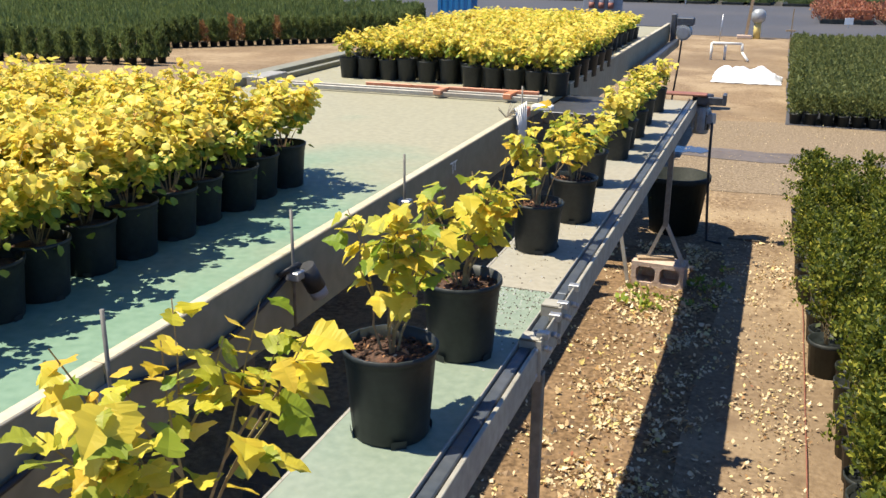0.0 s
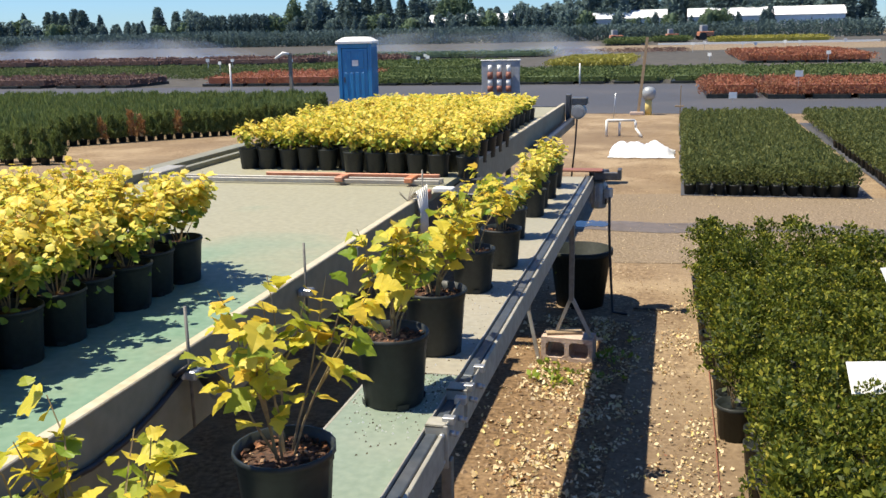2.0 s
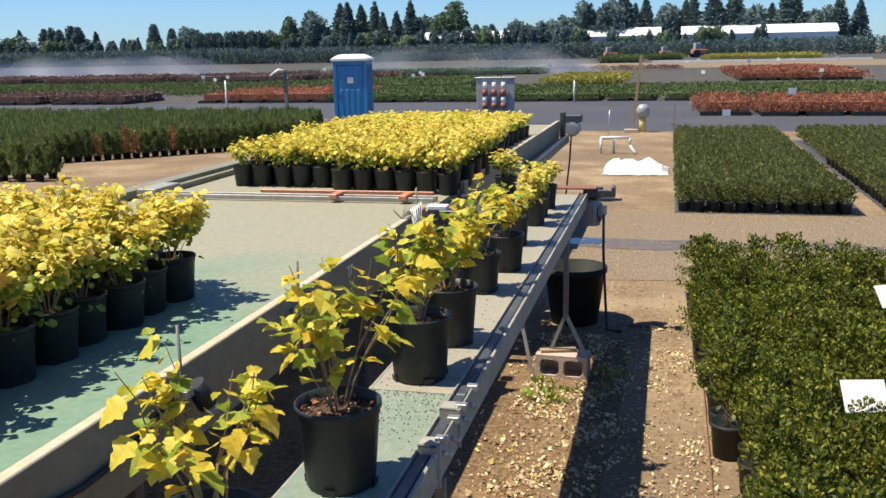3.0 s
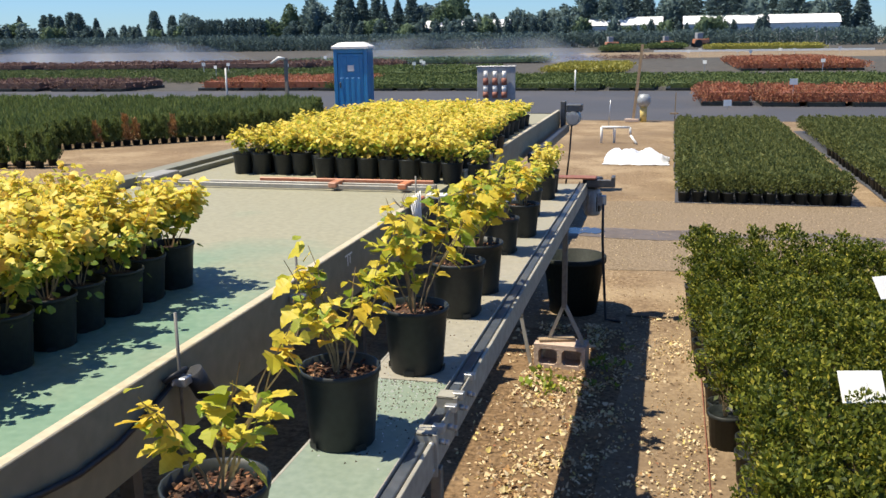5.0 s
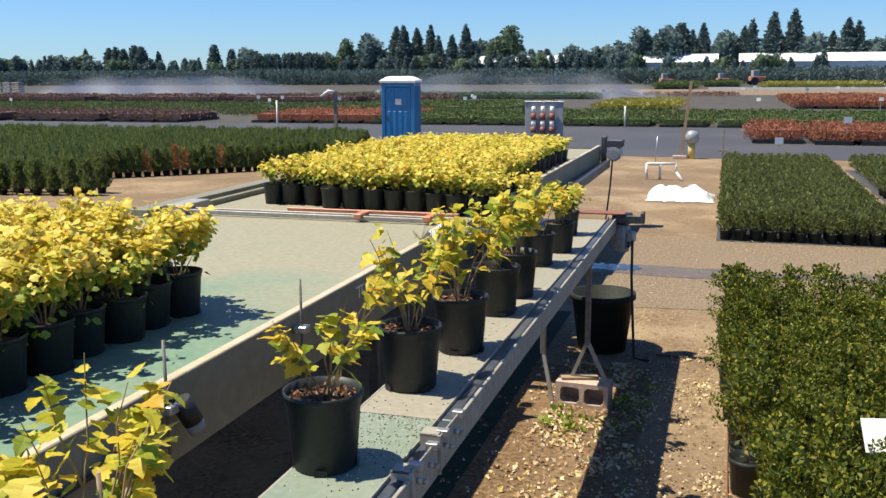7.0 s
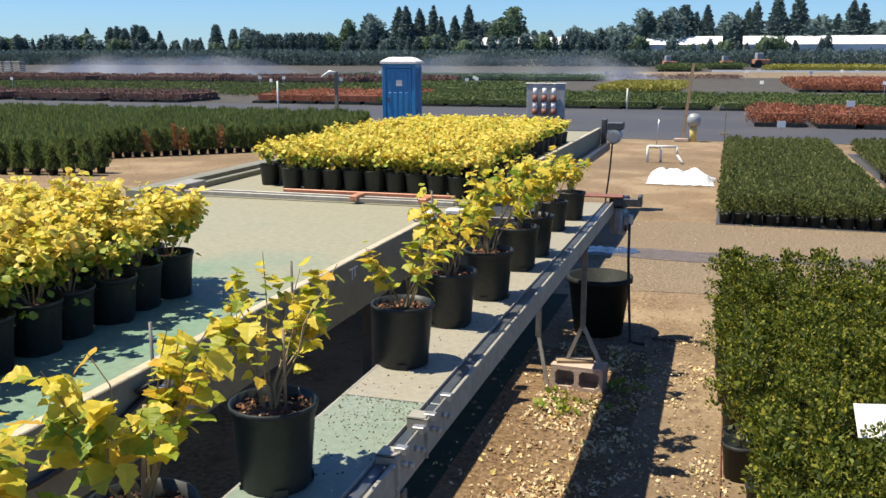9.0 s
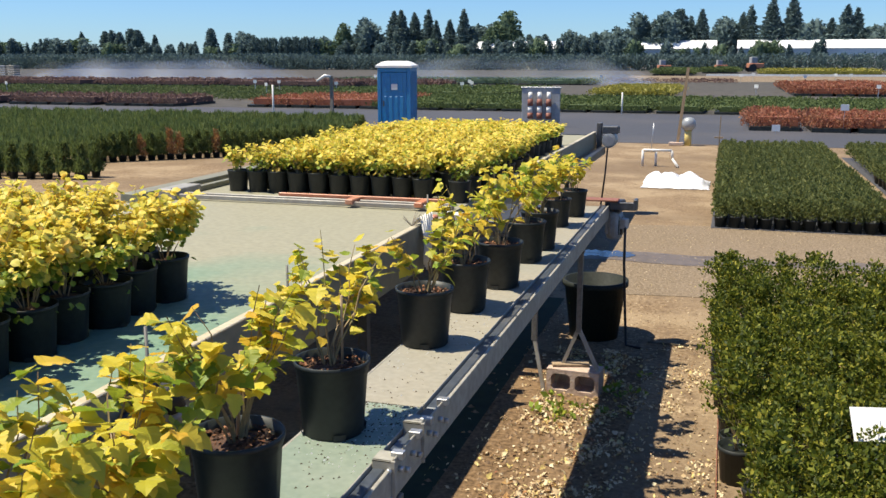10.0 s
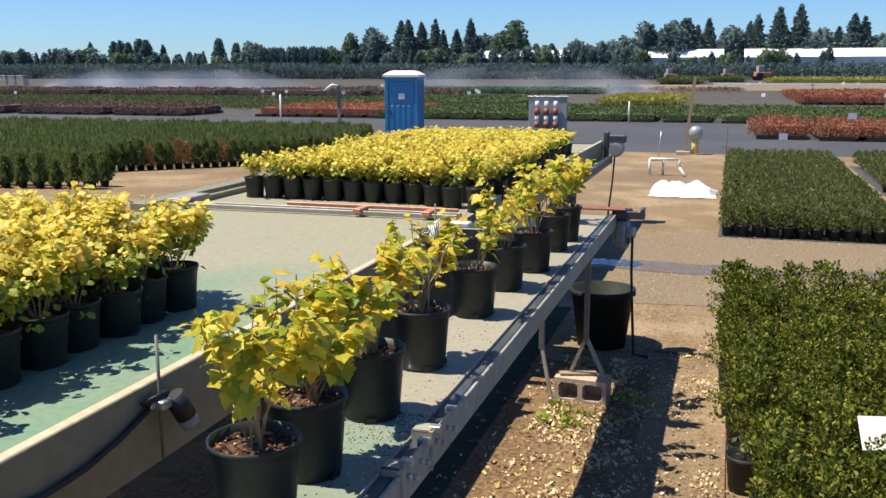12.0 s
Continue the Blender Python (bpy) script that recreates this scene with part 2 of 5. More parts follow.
# ---------------------------------------------------------------- mesh tools


def box(bm, x0, y0, z0, x1, y1, z1, bevel=0.0):
    vs = [bm.verts.new(v) for v in ((x0, y0, z0), (x1, y0, z0), (x1, y1, z0), (x0, y1, z0), (x0, y0, z1), (x1, y0, z1), (x1, y1, z1), (x0, y1, z1))]
    fs = [bm.faces.new([vs[i] for i in f]) for f in ((3, 2, 1, 0), (4, 5, 6, 7), (0, 1, 5, 4), (1, 2, 6, 5), (2, 3, 7, 6), (3, 0, 4, 7))]
    if bevel:
        es = list({e for f in fs for e in f.edges})
        bmesh.ops.bevel(bm, geom=es, offset=bevel, segments=1, affect="EDGES")
    return bm


def tube(bm, points, radii, sides=6, caps=True):
    """A tapered tube through points."""
    pts = [Vector(p) for p in points]
    if isinstance(radii, (int, float)):
        radii = [radii] * len(pts)
    rings = []
    for i, p in enumerate(pts):
        d = (pts[min(i + 1, len(pts) - 1)] - pts[max(i - 1, 0)]).normalized()
        u = d.orthogonal().normalized() if not rings else (last_u - d * last_u.dot(d)).normalized()
        last_u = u
        w = d.cross(u)
        rings.append([bm.verts.new(p + (u * math.cos(a) + w * math.sin(a)) * radii[i]) for a in (2 * math.pi * k / sides for k in range(sides))])
    for r0, r1 in zip(rings, rings[1:]):
        for k in range(sides):
            f = bm.faces.new((r0[k], r0[(k + 1) % sides], r1[(k + 1) % sides], r1[k]))
            f.smooth = sides > 5
    if caps:
        bm.faces.new(rings[0][::-1])
        bm.faces.new(rings[-1])
    return bm


def lathe(bm, profile, sides=20, centre=(0, 0, 0)):
    """Turns a profile of (radius, height) about the upright axis."""
    c = Vector(centre)
    rings = [[bm.verts.new(c + Vector((r * math.cos(2 * math.pi * k / sides), r * math.sin(2 * math.pi * k / sides), z))) for k in range(sides)] for r, z in profile]
    for r0, r1 in zip(rings, rings[1:]):
        for k in range(sides):
            f = bm.faces.new((r0[k], r0[(k + 1) % sides], r1[(k + 1) % sides], r1[k]))
            f.smooth = True
    return rings


def mesh_of(name, bm, material):
    me = bpy.data.meshes.new(name)
    bm.to_mesh(me)
    bm.free()
    me.materials.append(material)
    return me


def part(name, bm, material, parent=None, label=""):
    ob = new(name, mesh_of(name, bm, material) if isinstance(bm, bmesh.types.BMesh) else bm)
    ob.parent = parent
    return tagged(ob, label) if label else ob


def thing(name, label, category, group="", m=None):
    ob = tagged(new(name), label, category, group)
    ob.matrix_basis = m or Matrix()
    return ob


def structure(name, bm, material, label="", category=""):
    return tagged(new(name, mesh_of(name, bm, material)), label, category, kind="structure")


def bm_new():
    return bmesh.new()


def add_leaf(bm, m, length, width, shape="lobed"):
    """A leaf that lies along +x of m, cupped along its midrib."""
    if shape == "lobed":
        half = [(0.0, 0.03), (0.03, 0.30), (0.11, 0.45), (0.22, 0.41), (0.35, 0.55), (0.45, 0.42), (0.53, 0.30), (0.64, 0.33), (0.78, 0.20), (0.9, 0.11), (1.0, 0.0)]
    elif shape == "oval":
        half = [(0.0, 0.02), (0.3, 0.42), (0.7, 0.4), (1.0, 0.0)]
    else:
        half = [(0.0, 0.08), (0.5, 0.5), (1.0, 0.0)]
    mid = [bm.verts.new(m @ Vector((a * length, 0, -0.20 * length * a * a))) for a, b in half]
    for sgn in (1, -1):
        edge = [bm.verts.new(m @ Vector((a * length, sgn * b * width, 0.30 * b * width * (1 - 1.3 * b) - 0.20 * length * a * a + 0.03 * width * math.sin(9 * a + sgn)))) for a, b in half[1:-1]]
        bm.faces.new((mid[0], edge[0], mid[1]) if sgn > 0 else (mid[0], mid[1], edge[0]))
        for i in range(len(edge) - 1):
            q = (mid[i + 1], edge[i], edge[i + 1], mid[i + 2])
            bm.faces.new(q if sgn > 0 else q[::-1])
        q = (mid[-2], edge[-1], mid[-1])
        bm.faces.new(q if sgn > 0 else q[::-1])


def leaf_pose(p, out, droop, roll):
    """A frame at p whose x axis points along out, tipped down by droop degrees."""
    yaw = math.degrees(math.atan2(out[1], out[0]))
    return pose(*p, 0, 0, yaw) @ pose(0, 0, 0, 0, droop, 0) @ pose(0, 0, 0, roll, 0, 0)


# ---------------------------------------------------------------- pots and plants
POT_R, POT_H = 0.125, 0.235


def pot_mesh(r=POT_R, h=POT_H, sides=20):
    bm = bm_new()
    lathe(bm, [(0.0, 0.006), (r * 0.76, 0.0), (r * 0.80, 0.006), (r * 0.93, h * 0.84), (r * 0.955, h * 0.86), (r * 0.955, h * 0.93), (r, h * 0.94), (r, h),
               (r * 0.955, h), (r * 0.90, h * 0.84)], sides)
    for k in range(4):
        a = math.pi / 2 * k + 0.4
        c = Vector((math.cos(a), math.sin(a), 0))
        t = Vector((-c.y, c.x, 0))
        f = [c * r * 0.80 + t * 0.02, c * r * 0.80 - t * 0.02, c * r * 0.815 - t * 0.02 + Vector((0, 0, 0.022)), c * r * 0.815 + t * 0.02 + Vector((0, 0, 0.022))]
        bm.faces.new([bm.verts.new(v + c * 0.004) for v in f])
    return mesh_of("pot", bm, POTMAT)


def soil_mesh(rng, r=POT_R, h=POT_H, chips=190):
    bm = bm_new()
    z = h * 0.86
    lathe(bm, [(r * 0.905, z - 0.006), (r * 0.6, z + 0.004), (r * 0.25, z + 0.012), (0.001, z + 0.014)], 14)
    me_soil = mesh_of("soil", bm, SOIL)
    bm = bm_new()
    for _ in range(chips):
        a, d = rng.uniform(0, 6.28), r * 0.86 * math.sqrt(rng.random())
        m = pose(d * math.cos(a), d * math.sin(a), z + 0.008 + 0.008 * rng.random(), rng.uniform(-30, 30), rng.uniform(-30, 30), rng.uniform(0, 360))
        s = rng.uniform(0.004, 0.012)
        vs = [bm.verts.new(m @ Vector(v)) for v in ((-s, -s * 0.5, 0), (s, -s * 0.4, 0), (s * 0.8, s * 0.5, 0), (-s * 0.7, s * 0.4, 0), (0, 0, s * 0.5))]
        for f in ((0, 1, 4), (1, 2, 4), (2, 3, 4), (3, 0, 4)):
            bm.faces.new([vs[i] for i in f])
    return me_soil, mesh_of("bark_chips", bm, CHIP)


def branches(rng, count, spread, height, base, start=0.03):
    """Curved shoots from the soil: lists of points."""
    shoots = []
    for k in range(count):
        a = rng.uniform(0, 6.28)
        lean = spread * rng.uniform(0.35, 1.0)
        top = height * rng.uniform(0.6, 1.0)
        p0 = Vector((math.cos(a) * start * rng.random(), math.sin(a) * start * rng.random(), base))
        pts = [p0]
        for i in range(1, 6):
            f = i / 5
            pts.append(p0 + Vector((math.cos(a) * lean * f ** 1.2, math.sin(a) * lean * f ** 1.2, top * f)) + Vector((rng.uniform(-1, 1), rng.uniform(-1, 1), 0)) * 0.012)
        shoots.append(pts)
        if rng.random() < 0.7:
            b = a + rng.uniform(-1.4, 1.4)
            q = pts[2]
            l = top * 0.5
            shoots.append([q, q + Vector((math.cos(b) * l * 0.35, math.sin(b) * l * 0.35, l * 0.45)), q + Vector((math.cos(b) * l * 0.55, math.sin(b) * l * 0.55, l * 0.95))])
    return shoots


def stems_bm(shoots, r):
    bm = bm_new()
    for pts in shoots:
        n = len(pts)
        tube(bm, pts, [r * (1 - 0.7 * i / (n - 1)) for i in range(n)], 3, False)
    return bm


def at_fraction(pts, f):
    x = f * (len(pts) - 1)
    i = min(int(x), len(pts) - 2)
    return pts[i].lerp(pts[i + 1], x - i)


POT = pot_mesh()
POT_SIMPLE = pot_mesh(sides=10)
POT_FAR = pot_mesh(sides=14)
rng = random.Random(7)
SOILS = [soil_mesh(rng) for _ in range(3)]


def dense_foliage(seed, leaves, height, spread, size, skirt=0, low_end=0.12):
    """A bushy golden crown, with green leaves inside and below."""
    r = random.Random(seed)
    shoots = branches(r, 10, spread, height, POT_H * 0.88)
    stems = mesh_of("stems", stems_bm(shoots, 0.0035), STEM)
    top, low = bm_new(), bm_new()
    for i in range(leaves):
        pts = r.choice(shoots)
        f = r.uniform(low_end, 1.0) ** 0.75
        p = at_fraction(pts, f) + Vector((r.gauss(0, 0.022), r.gauss(0, 0.022), r.gauss(0, 0.016)))
        out = Vector((p.x, p.y, 0)) + Vector((r.gauss(0, 0.08), r.gauss(0, 0.08), 0))
        s = size * r.uniform(0.6, 1.25)
        green = p.z < POT_H + height * 0.45 and r.random() < 0.65
        add_leaf(low if green else top, leaf_pose(p, out, r.uniform(-35, 55), r.uniform(-40, 40)), s, s * 0.95, "oval")
    for i in range(skirt):
        a, d = r.uniform(0, 6.28), r.uniform(0.05, 0.20)
        p = Vector((d * math.cos(a), d * math.sin(a), POT_H * r.uniform(0.82, 1.45)))
        s = size * r.uniform(0.6, 1.1)
        add_leaf(low, leaf_pose(p, p, r.uniform(-10, 70), r.uniform(-40, 40)), s, s * 0.95, "oval")
    return stems, mesh_of("golden_leaves", top, YELLOW), mesh_of("green_leaves", low, LEAFGREEN)


DENSE = [dense_foliage(s, 210, 0.33, 0.17, 0.054) for s in range(6)]
SPARE = dense_foliage(90, 95, 0.33, 0.17, 0.072)
BUSHY = [dense_foliage(s + 20, 540, 0.41, 0.21, 0.045, 16, 0.24) for s in range(5)]


def dense_plant(label, group, m, k, crowns=DENSE, pot=POT_FAR):
    t = thing("potted_shrub", label, "potted plant", group, m)
    part("pot", pot, POTMAT, t)
    part("soil", SOILS[k % 3][0], SOIL, t)
    st, top, low = crowns[k % len(crowns)]
    part("stem", st, STEM, t)
    part("golden_leaves", top, YELLOW, t)
    part("green_leaves", low, LEAFGREEN, t)
    return t


LEAF_MESHES = []
for L, W in ((0.064, 0.064), (0.076, 0.074), (0.05, 0.046), (0.084, 0.072)):
    b_leaf = bm_new()
    add_leaf(b_leaf, Matrix(), L, W, "lobed")
    LEAF_MESHES.append(mesh_of("leaf", b_leaf, LIME))


def open_plant(seed, label, leaves=52, height=0.42, spread=0.20, m=None):
    """A looser shrub whose large lobed leaves are seen one by one."""
    r = random.Random(seed)
    t = thing("conveyor_shrub", label, "potted plant", "potted shrubs riding the conveyor", m)
    part("pot", POT, POTMAT, t)
    part("soil", SOILS[seed % 3][0], SOIL, t)
    part("mulch", SOILS[seed % 3][1], CHIP, t, "loose reddish bark chips")
    shoots = branches(r, 8, spread, height, POT_H * 0.88)
    stems = part("stem", stems_bm(shoots, 0.0042), STEM, t)
    if r.random() < 0.6:
        b = bm_new()
        tube(b, [(0.03, 0.02, POT_H * 0.8), (0.035, 0.0, POT_H + 0.2)], 0.005, 6)
        part("stake", b, WOOD, t)
    for i in range(leaves):
        pts = r.choice(shoots)
        f = r.uniform(0.12, 1.0) ** 0.5
        p = at_fraction(pts, f) + Vector((r.gauss(0, 0.018), r.gauss(0, 0.018), r.gauss(0, 0.014)))
        out = Vector((p.x, p.y, 0)) + Vector((r.gauss(0, 0.07), r.gauss(0, 0.07), 0))
        leaf = part("leaf", LEAF_MESHES[r.choice((0, 0, 1, 1, 2, 3))], LIME, stems)
        leaf.matrix_basis = leaf_pose(p, out, r.uniform(-30, 45), r.uniform(-35, 35)) @ Matrix.Scale(r.uniform(0.40, 0.95), 4)
    return t


# ---------------------------------------------------------------- ground
def ground_sheet():
    bm = bm_new()
    xs = [-1500, -300, -90, -40] + [-20 + 2.5 * i for i in range(17)] + [40, 90, 300, 1500]
    ys = [-1500, -200, -40, -12] + [-6 + 2.5 * i for i in range(14)] + [40, 90, 300, 1500]
    grid = [[bm.verts.new((x, y, 0)) for x in xs] for y in ys]
    for j in range(len(ys) - 1):
        for i in range(len(xs) - 1):
            bm.faces.new((grid[j][i], grid[j][i + 1], grid[j + 1][i + 1], grid[j + 1][i]))
    return structure("ground", bm, DIRT, "bare brown earth with gravel and dry leaf litter", "ground")


ground_sheet()


def sheet(name, x0, y0, x1, y1, z, material, label, category, wobble=0.0, seed=1):
    """A thin flat layer on the ground with a slightly uneven outline."""
    r = random.Random(seed)
    bm = bm_new()
    pts = []
    n = 24
    for k in range(n):
        pts.append((x0 + (x1 - x0) * k / n, y0 + r.uniform(-wobble, wobble)))
    for k in range(6):
        pts.append((x1 + r.uniform(-wobble, wobble), y0 + (y1 - y0) * k / 6))
    for k in range(n):
        pts.append((x1 - (x1 - x0) * k / n, y1 + r.uniform(-wobble, wobble)))
    for k in range(6):
        pts.append((x0 + r.uniform(-wobble, wobble), y1 - (y1 - y0) * k / 6))
    bm.faces.new([bm.verts.new((x, y, z)) for x, y in pts])
    return structure(name, bm, material, label, category)


sheet("gravel_track", -1.3, 9.4, 30, 13.4, 0.004, GRAVEL, "pale gravel track beyond the hedge plants", "track", 0.25, 3)
sheet("wet_strip", -1.9, 11.0, 9, 11.5, 0.008, PUDDLE, "shallow muddy puddle across the track", "puddle", 0.16, 4)
sheet("tilled_strip", -1.75, 1.5, -0.30, 7.3, 0.003, TILLED, "dark crumbly soil beside the conveyor", "soil", 0.06, 15)
WATER = surface("still_water", (0.03, 0.03, 0.03), (0.05, 0.045, 0.04), 3, 1, 0.12, relief=0, spec=1.0)
sheet("water_pool", -1.7, 11.1, -0.75, 11.45, 0.012, WATER, "small pool of still water reflecting the sky", "puddle", 0.06, 9)
sheet("weed_mat_yard", -160, 27.2, 90, 42.6, 0.006, ASPHALT, "dark grey weed mat between the growing beds", "yard", 0.1, 5)
sheet("far_field", -900, 42.6, 900, 330, 0.010, FARSOIL, "distant nursery field of dark soil", "field", 0.0, 6)

# ---------------------------------------------------------------- table and conveyor
DECK_Z, BELT_Z, WALL_TOP = 1.09, 1.055, 1.155
YARD_Z = -0.182
WALL_X = -1.79


def table_deck():
    bm = bm_new()
    box(bm, -4.75, -3.0, DECK_Z - 0.05, WALL_X - 0.045, 15.55, DECK_Z)
    structure("table_deck", bm, DECK, "wide worn green belt deck of the potting table", "deck")
    bm = bm_new()
    box(bm, -4.75, -3.0, DECK_Z - 0.22, -4.70, 15.55, DECK_Z - 0.054)
    box(bm, -4.75, 15.56, DECK_Z - 0.22, WALL_X, 15.60, DECK_Z + 0.01)
    for y in (-2.5, 0.2, 2.9, 5.6, 8.3, 11.0, 13.7):
        box(bm, -4.6, y, DECK_Z - 0.15, WALL_X - 0.06, y + 0.06, DECK_Z - 0.054)
        for x in (-4.5, -3.2, -1.95):
            box(bm, x - 0.03, y, YARD_Z, x + 0.03, y + 0.06, DECK_Z - 0.15)
    structure("table_frame", bm, DARKSTEEL, "dark steel underframe of the table", "frame")


def side_panel(y0, y1, name):
    """The grey side of the table with its pale blotched upper edge."""
    t = thing(name, "grey sheet-metal side panel with a pale blotched upper edge", "side panel")
    bm = bm_new()
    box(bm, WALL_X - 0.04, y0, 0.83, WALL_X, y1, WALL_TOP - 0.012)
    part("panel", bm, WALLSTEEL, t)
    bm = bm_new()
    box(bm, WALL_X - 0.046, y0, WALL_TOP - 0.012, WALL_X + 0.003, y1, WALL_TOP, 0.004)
    part("top_edge", bm, TOPSTEEL, t, "pale blotched top edge")
    tagged(t, kind="structure")


table_deck()
side_panel(-3.0, 1.95, "side_panel")
side_panel(1.955, 6.55, "side_panel")
side_panel(8.15, 15.55, "side_panel")


def conveyor():
    bm = bm_new()
    box(bm, -1.09, -5.2, BELT_Z - 0.035, -0.773, 3.222, BELT_Z, 0.0015)
    structure("first_belt", bm, BELT, "grey-green rubber conveyor belt", "conveyor belt")
    bm = bm_new()
    box(bm, -1.09, 3.235, BELT_Z - 0.035, -0.773, 8.2, BELT_Z - 0.002, 0.0015)
    structure("second_belt", bm, BELT_TAN, "dusty tan-grey rubber conveyor belt", "conveyor belt")
    # right hand rail: dark channel inside, bright channel outside
    for a, b in ((-5.2, 3.22), (3.23, 8.25)):
        t = thing("conveyor_rail", "long galvanised conveyor side rail with a dark inner guide", "rail")
        bm = bm_new()
        box(bm, -0.771, a, BELT_Z - 0.03, -0.766, b, BELT_Z + 0.012, 0.001)
        part("belt_lip", bm, GREYRAIL, t, "thin pale edge strip along the belt")
        bm = bm_new()
        box(bm, -0.762, a, BELT_Z - 0.03, -0.722, b, BELT_Z + 0.001, 0.004)
        part("inner_guide", bm, GUIDE, t, "dark guide strip with reflected sky put into its blue-grey")
        bm = bm_new()
        box(bm, -0.714, a, BELT_Z - 0.105, -0.700, b, BELT_Z + 0.006, 0.002)
        box(bm, -0.7205, a, BELT_Z - 0.05, -0.7145, b, BELT_Z - 0.02)
        part("outer_channel", bm, RAILSTEEL, t, "weathered galvanised channel")
        bm = bm_new()
        box(bm, -1.105, a, BELT_Z - 0.09, -1.093, b, BELT_Z - 0.005, 0.002)
        part("far_channel", bm, RAILSTEEL, t)
        tagged(t, kind="structure")


conveyor()


def joint_plate(y0, y1):
    t = thing("joint_plate", "bolted galvanised splice plate on the conveyor rail", "bracket", "conveyor splice plates")
    bm = bm_new()
    box(bm, -0.699, y0, BELT_Z - 0.085, -0.692, y1, BELT_Z + 0.035, 0.002)
    part("plate", bm, RAILSTEEL, t)
    for k in range(4):
        bm = bm_new()
        y = y0 + (y1 - y0) * (k + 0.5) / 4
        tube(bm, [(-0.692, y, BELT_Z - 0.01 - 0.03 * (k % 2)), (-0.675, y, BELT_Z - 0.01 - 0.03 * (k % 2))], 0.010, 6)
        part("bolt", bm, STEEL, t)
    for a in (y0 + 0.02, y1 - 0.05):
        bm = bm_new()
        box(bm, -0.715, a, BELT_Z + 0.02, -0.675, a + 0.03, BELT_Z + 0.045, 0.002)
        part("clamp", bm, STEEL, t)


def end_bracket(y, z0, z1):
    """A bent plate that closes the near rail's end, with its bolts."""
    t = thing("end_bracket", "bent galvanised bracket closing the conveyor rail's end", "bracket", "conveyor end brackets")
    bm = bm_new()
    box(bm, -0.764, y - 0.004, BELT_Z + z0, -0.688, y + 0.004, BELT_Z + z1, 0.002)
    box(bm, -0.764, y - 0.004, BELT_Z + z1 - 0.008, -0.700, y + 0.07, BELT_Z + z1, 0.002)
    part("plate", bm, RAILSTEEL, t)
    for x, z in ((-0.705, z0 + 0.025), (-0.74, z0 + 0.05), (-0.705, z1 - 0.03)):
        bm = bm_new()
        tube(bm, [(x, y - 0.004, BELT_Z + z), (x, y - 0.022, BELT_Z + z)], 0.009, 6)
        part("bolt", bm, STEEL, t)


end_bracket(2.70, -0.115, 0.03)
end_bracket(2.99, -0.10, 0.04)
joint_plate(2.71, 2.95)
joint_plate(3.0, 3.26)


def conveyor_leg(y, block):
    """A pair of posts under the belt, each with splayed feet; one pair stands on a concrete block."""
    base = 0.012 if block else YARD_Z
    t = thing("belt_stand", "galvanised conveyor leg with splayed feet", "support leg", "conveyor legs")
    bm = bm_new()
    box(bm, -0.765, y - 0.018, 0.29, -0.727, y + 0.018, BELT_Z - 0.1, 0.003)
    part("post", bm, DULLROD, t)
    # Feet take a paler grey than the posts, standing in for sunlight.
    for dx, dy, z in ((0.16, -0.04, base), (-0.20, 0.05, YARD_Z)):
        bm = bm_new()
        tube(bm, [(-0.746, y, 0.32), (-0.746 + dx, y + dy, z)], 0.019, 4)
        part("foot", bm, GREYRAIL, t, "galvanised splayed foot, sunlight put into its paler grey")
    bm = bm_new()
    box(bm, -1.10, y - 0.02, BELT_Z - 0.16, -0.72, y + 0.02, BELT_Z - 0.1, 0.003)
    part("cross_bar", bm, DARKSTEEL, t)
    bm = bm_new()
    box(bm, -1.10, y - 0.018, 0.20, -1.06, y + 0.018, BELT_Z - 0.162, 0.003)
    part("post", bm, DULLROD, t)
    bm = bm_new()
    tube(bm, [(-1.08, y, 0.22), (-0.99, y - 0.05, YARD_Z)], 0.019, 4)
    part("foot", bm, GREYRAIL, t, "galvanised splayed foot, sunlight put into its paler grey")


conveyor_leg(6.92, True)
conveyor_leg(-2.0, False)

# ---------------------------------------------------------------- belt traffic
V1, V2, VX = 0.449, 0.339, 0.51
SEAM, TURN_Y, BELT_X = 3.60, 7.72, -0.99
PITCH = 0.203
LEAD = [(0.0, -2.64), (0.6, -2.68), (1.0, -2.78), (2.5, -2.84), (5.0, -3.04), (7.0, -3.25), (9.0, -3.61), (10.05, -4.14), (12.0, -4.14)]
BAR_Y = [(0.0, 0.0), (10.0, 0.0), (10.45, 0.17), (11.0, 0.36), (11.25, 0.30), (11.6, 0.12), (12.0, 0.0)]
SHIFT = [(0.0, 0.0), (10.05, 0.0), (10.45, 0.11), (11.0, 0.205), (12.0, 0.205)]


def along(table, t):
    for (a, u), (b, v) in zip(table, table[1:]):
        if t <= b:
            return u + (v - u) * (t - a) / (b - a)
    return table[-1][1]


def free_run(crossing, t):
    """Belt distance of a pot that crosses the belts' seam at that time."""
    d = t - crossing
    y = SEAM + (V1 if d < 0 else V2) * d
    return y if y < TURN_Y else TURN_Y + (y - TURN_Y) / V2 * VX


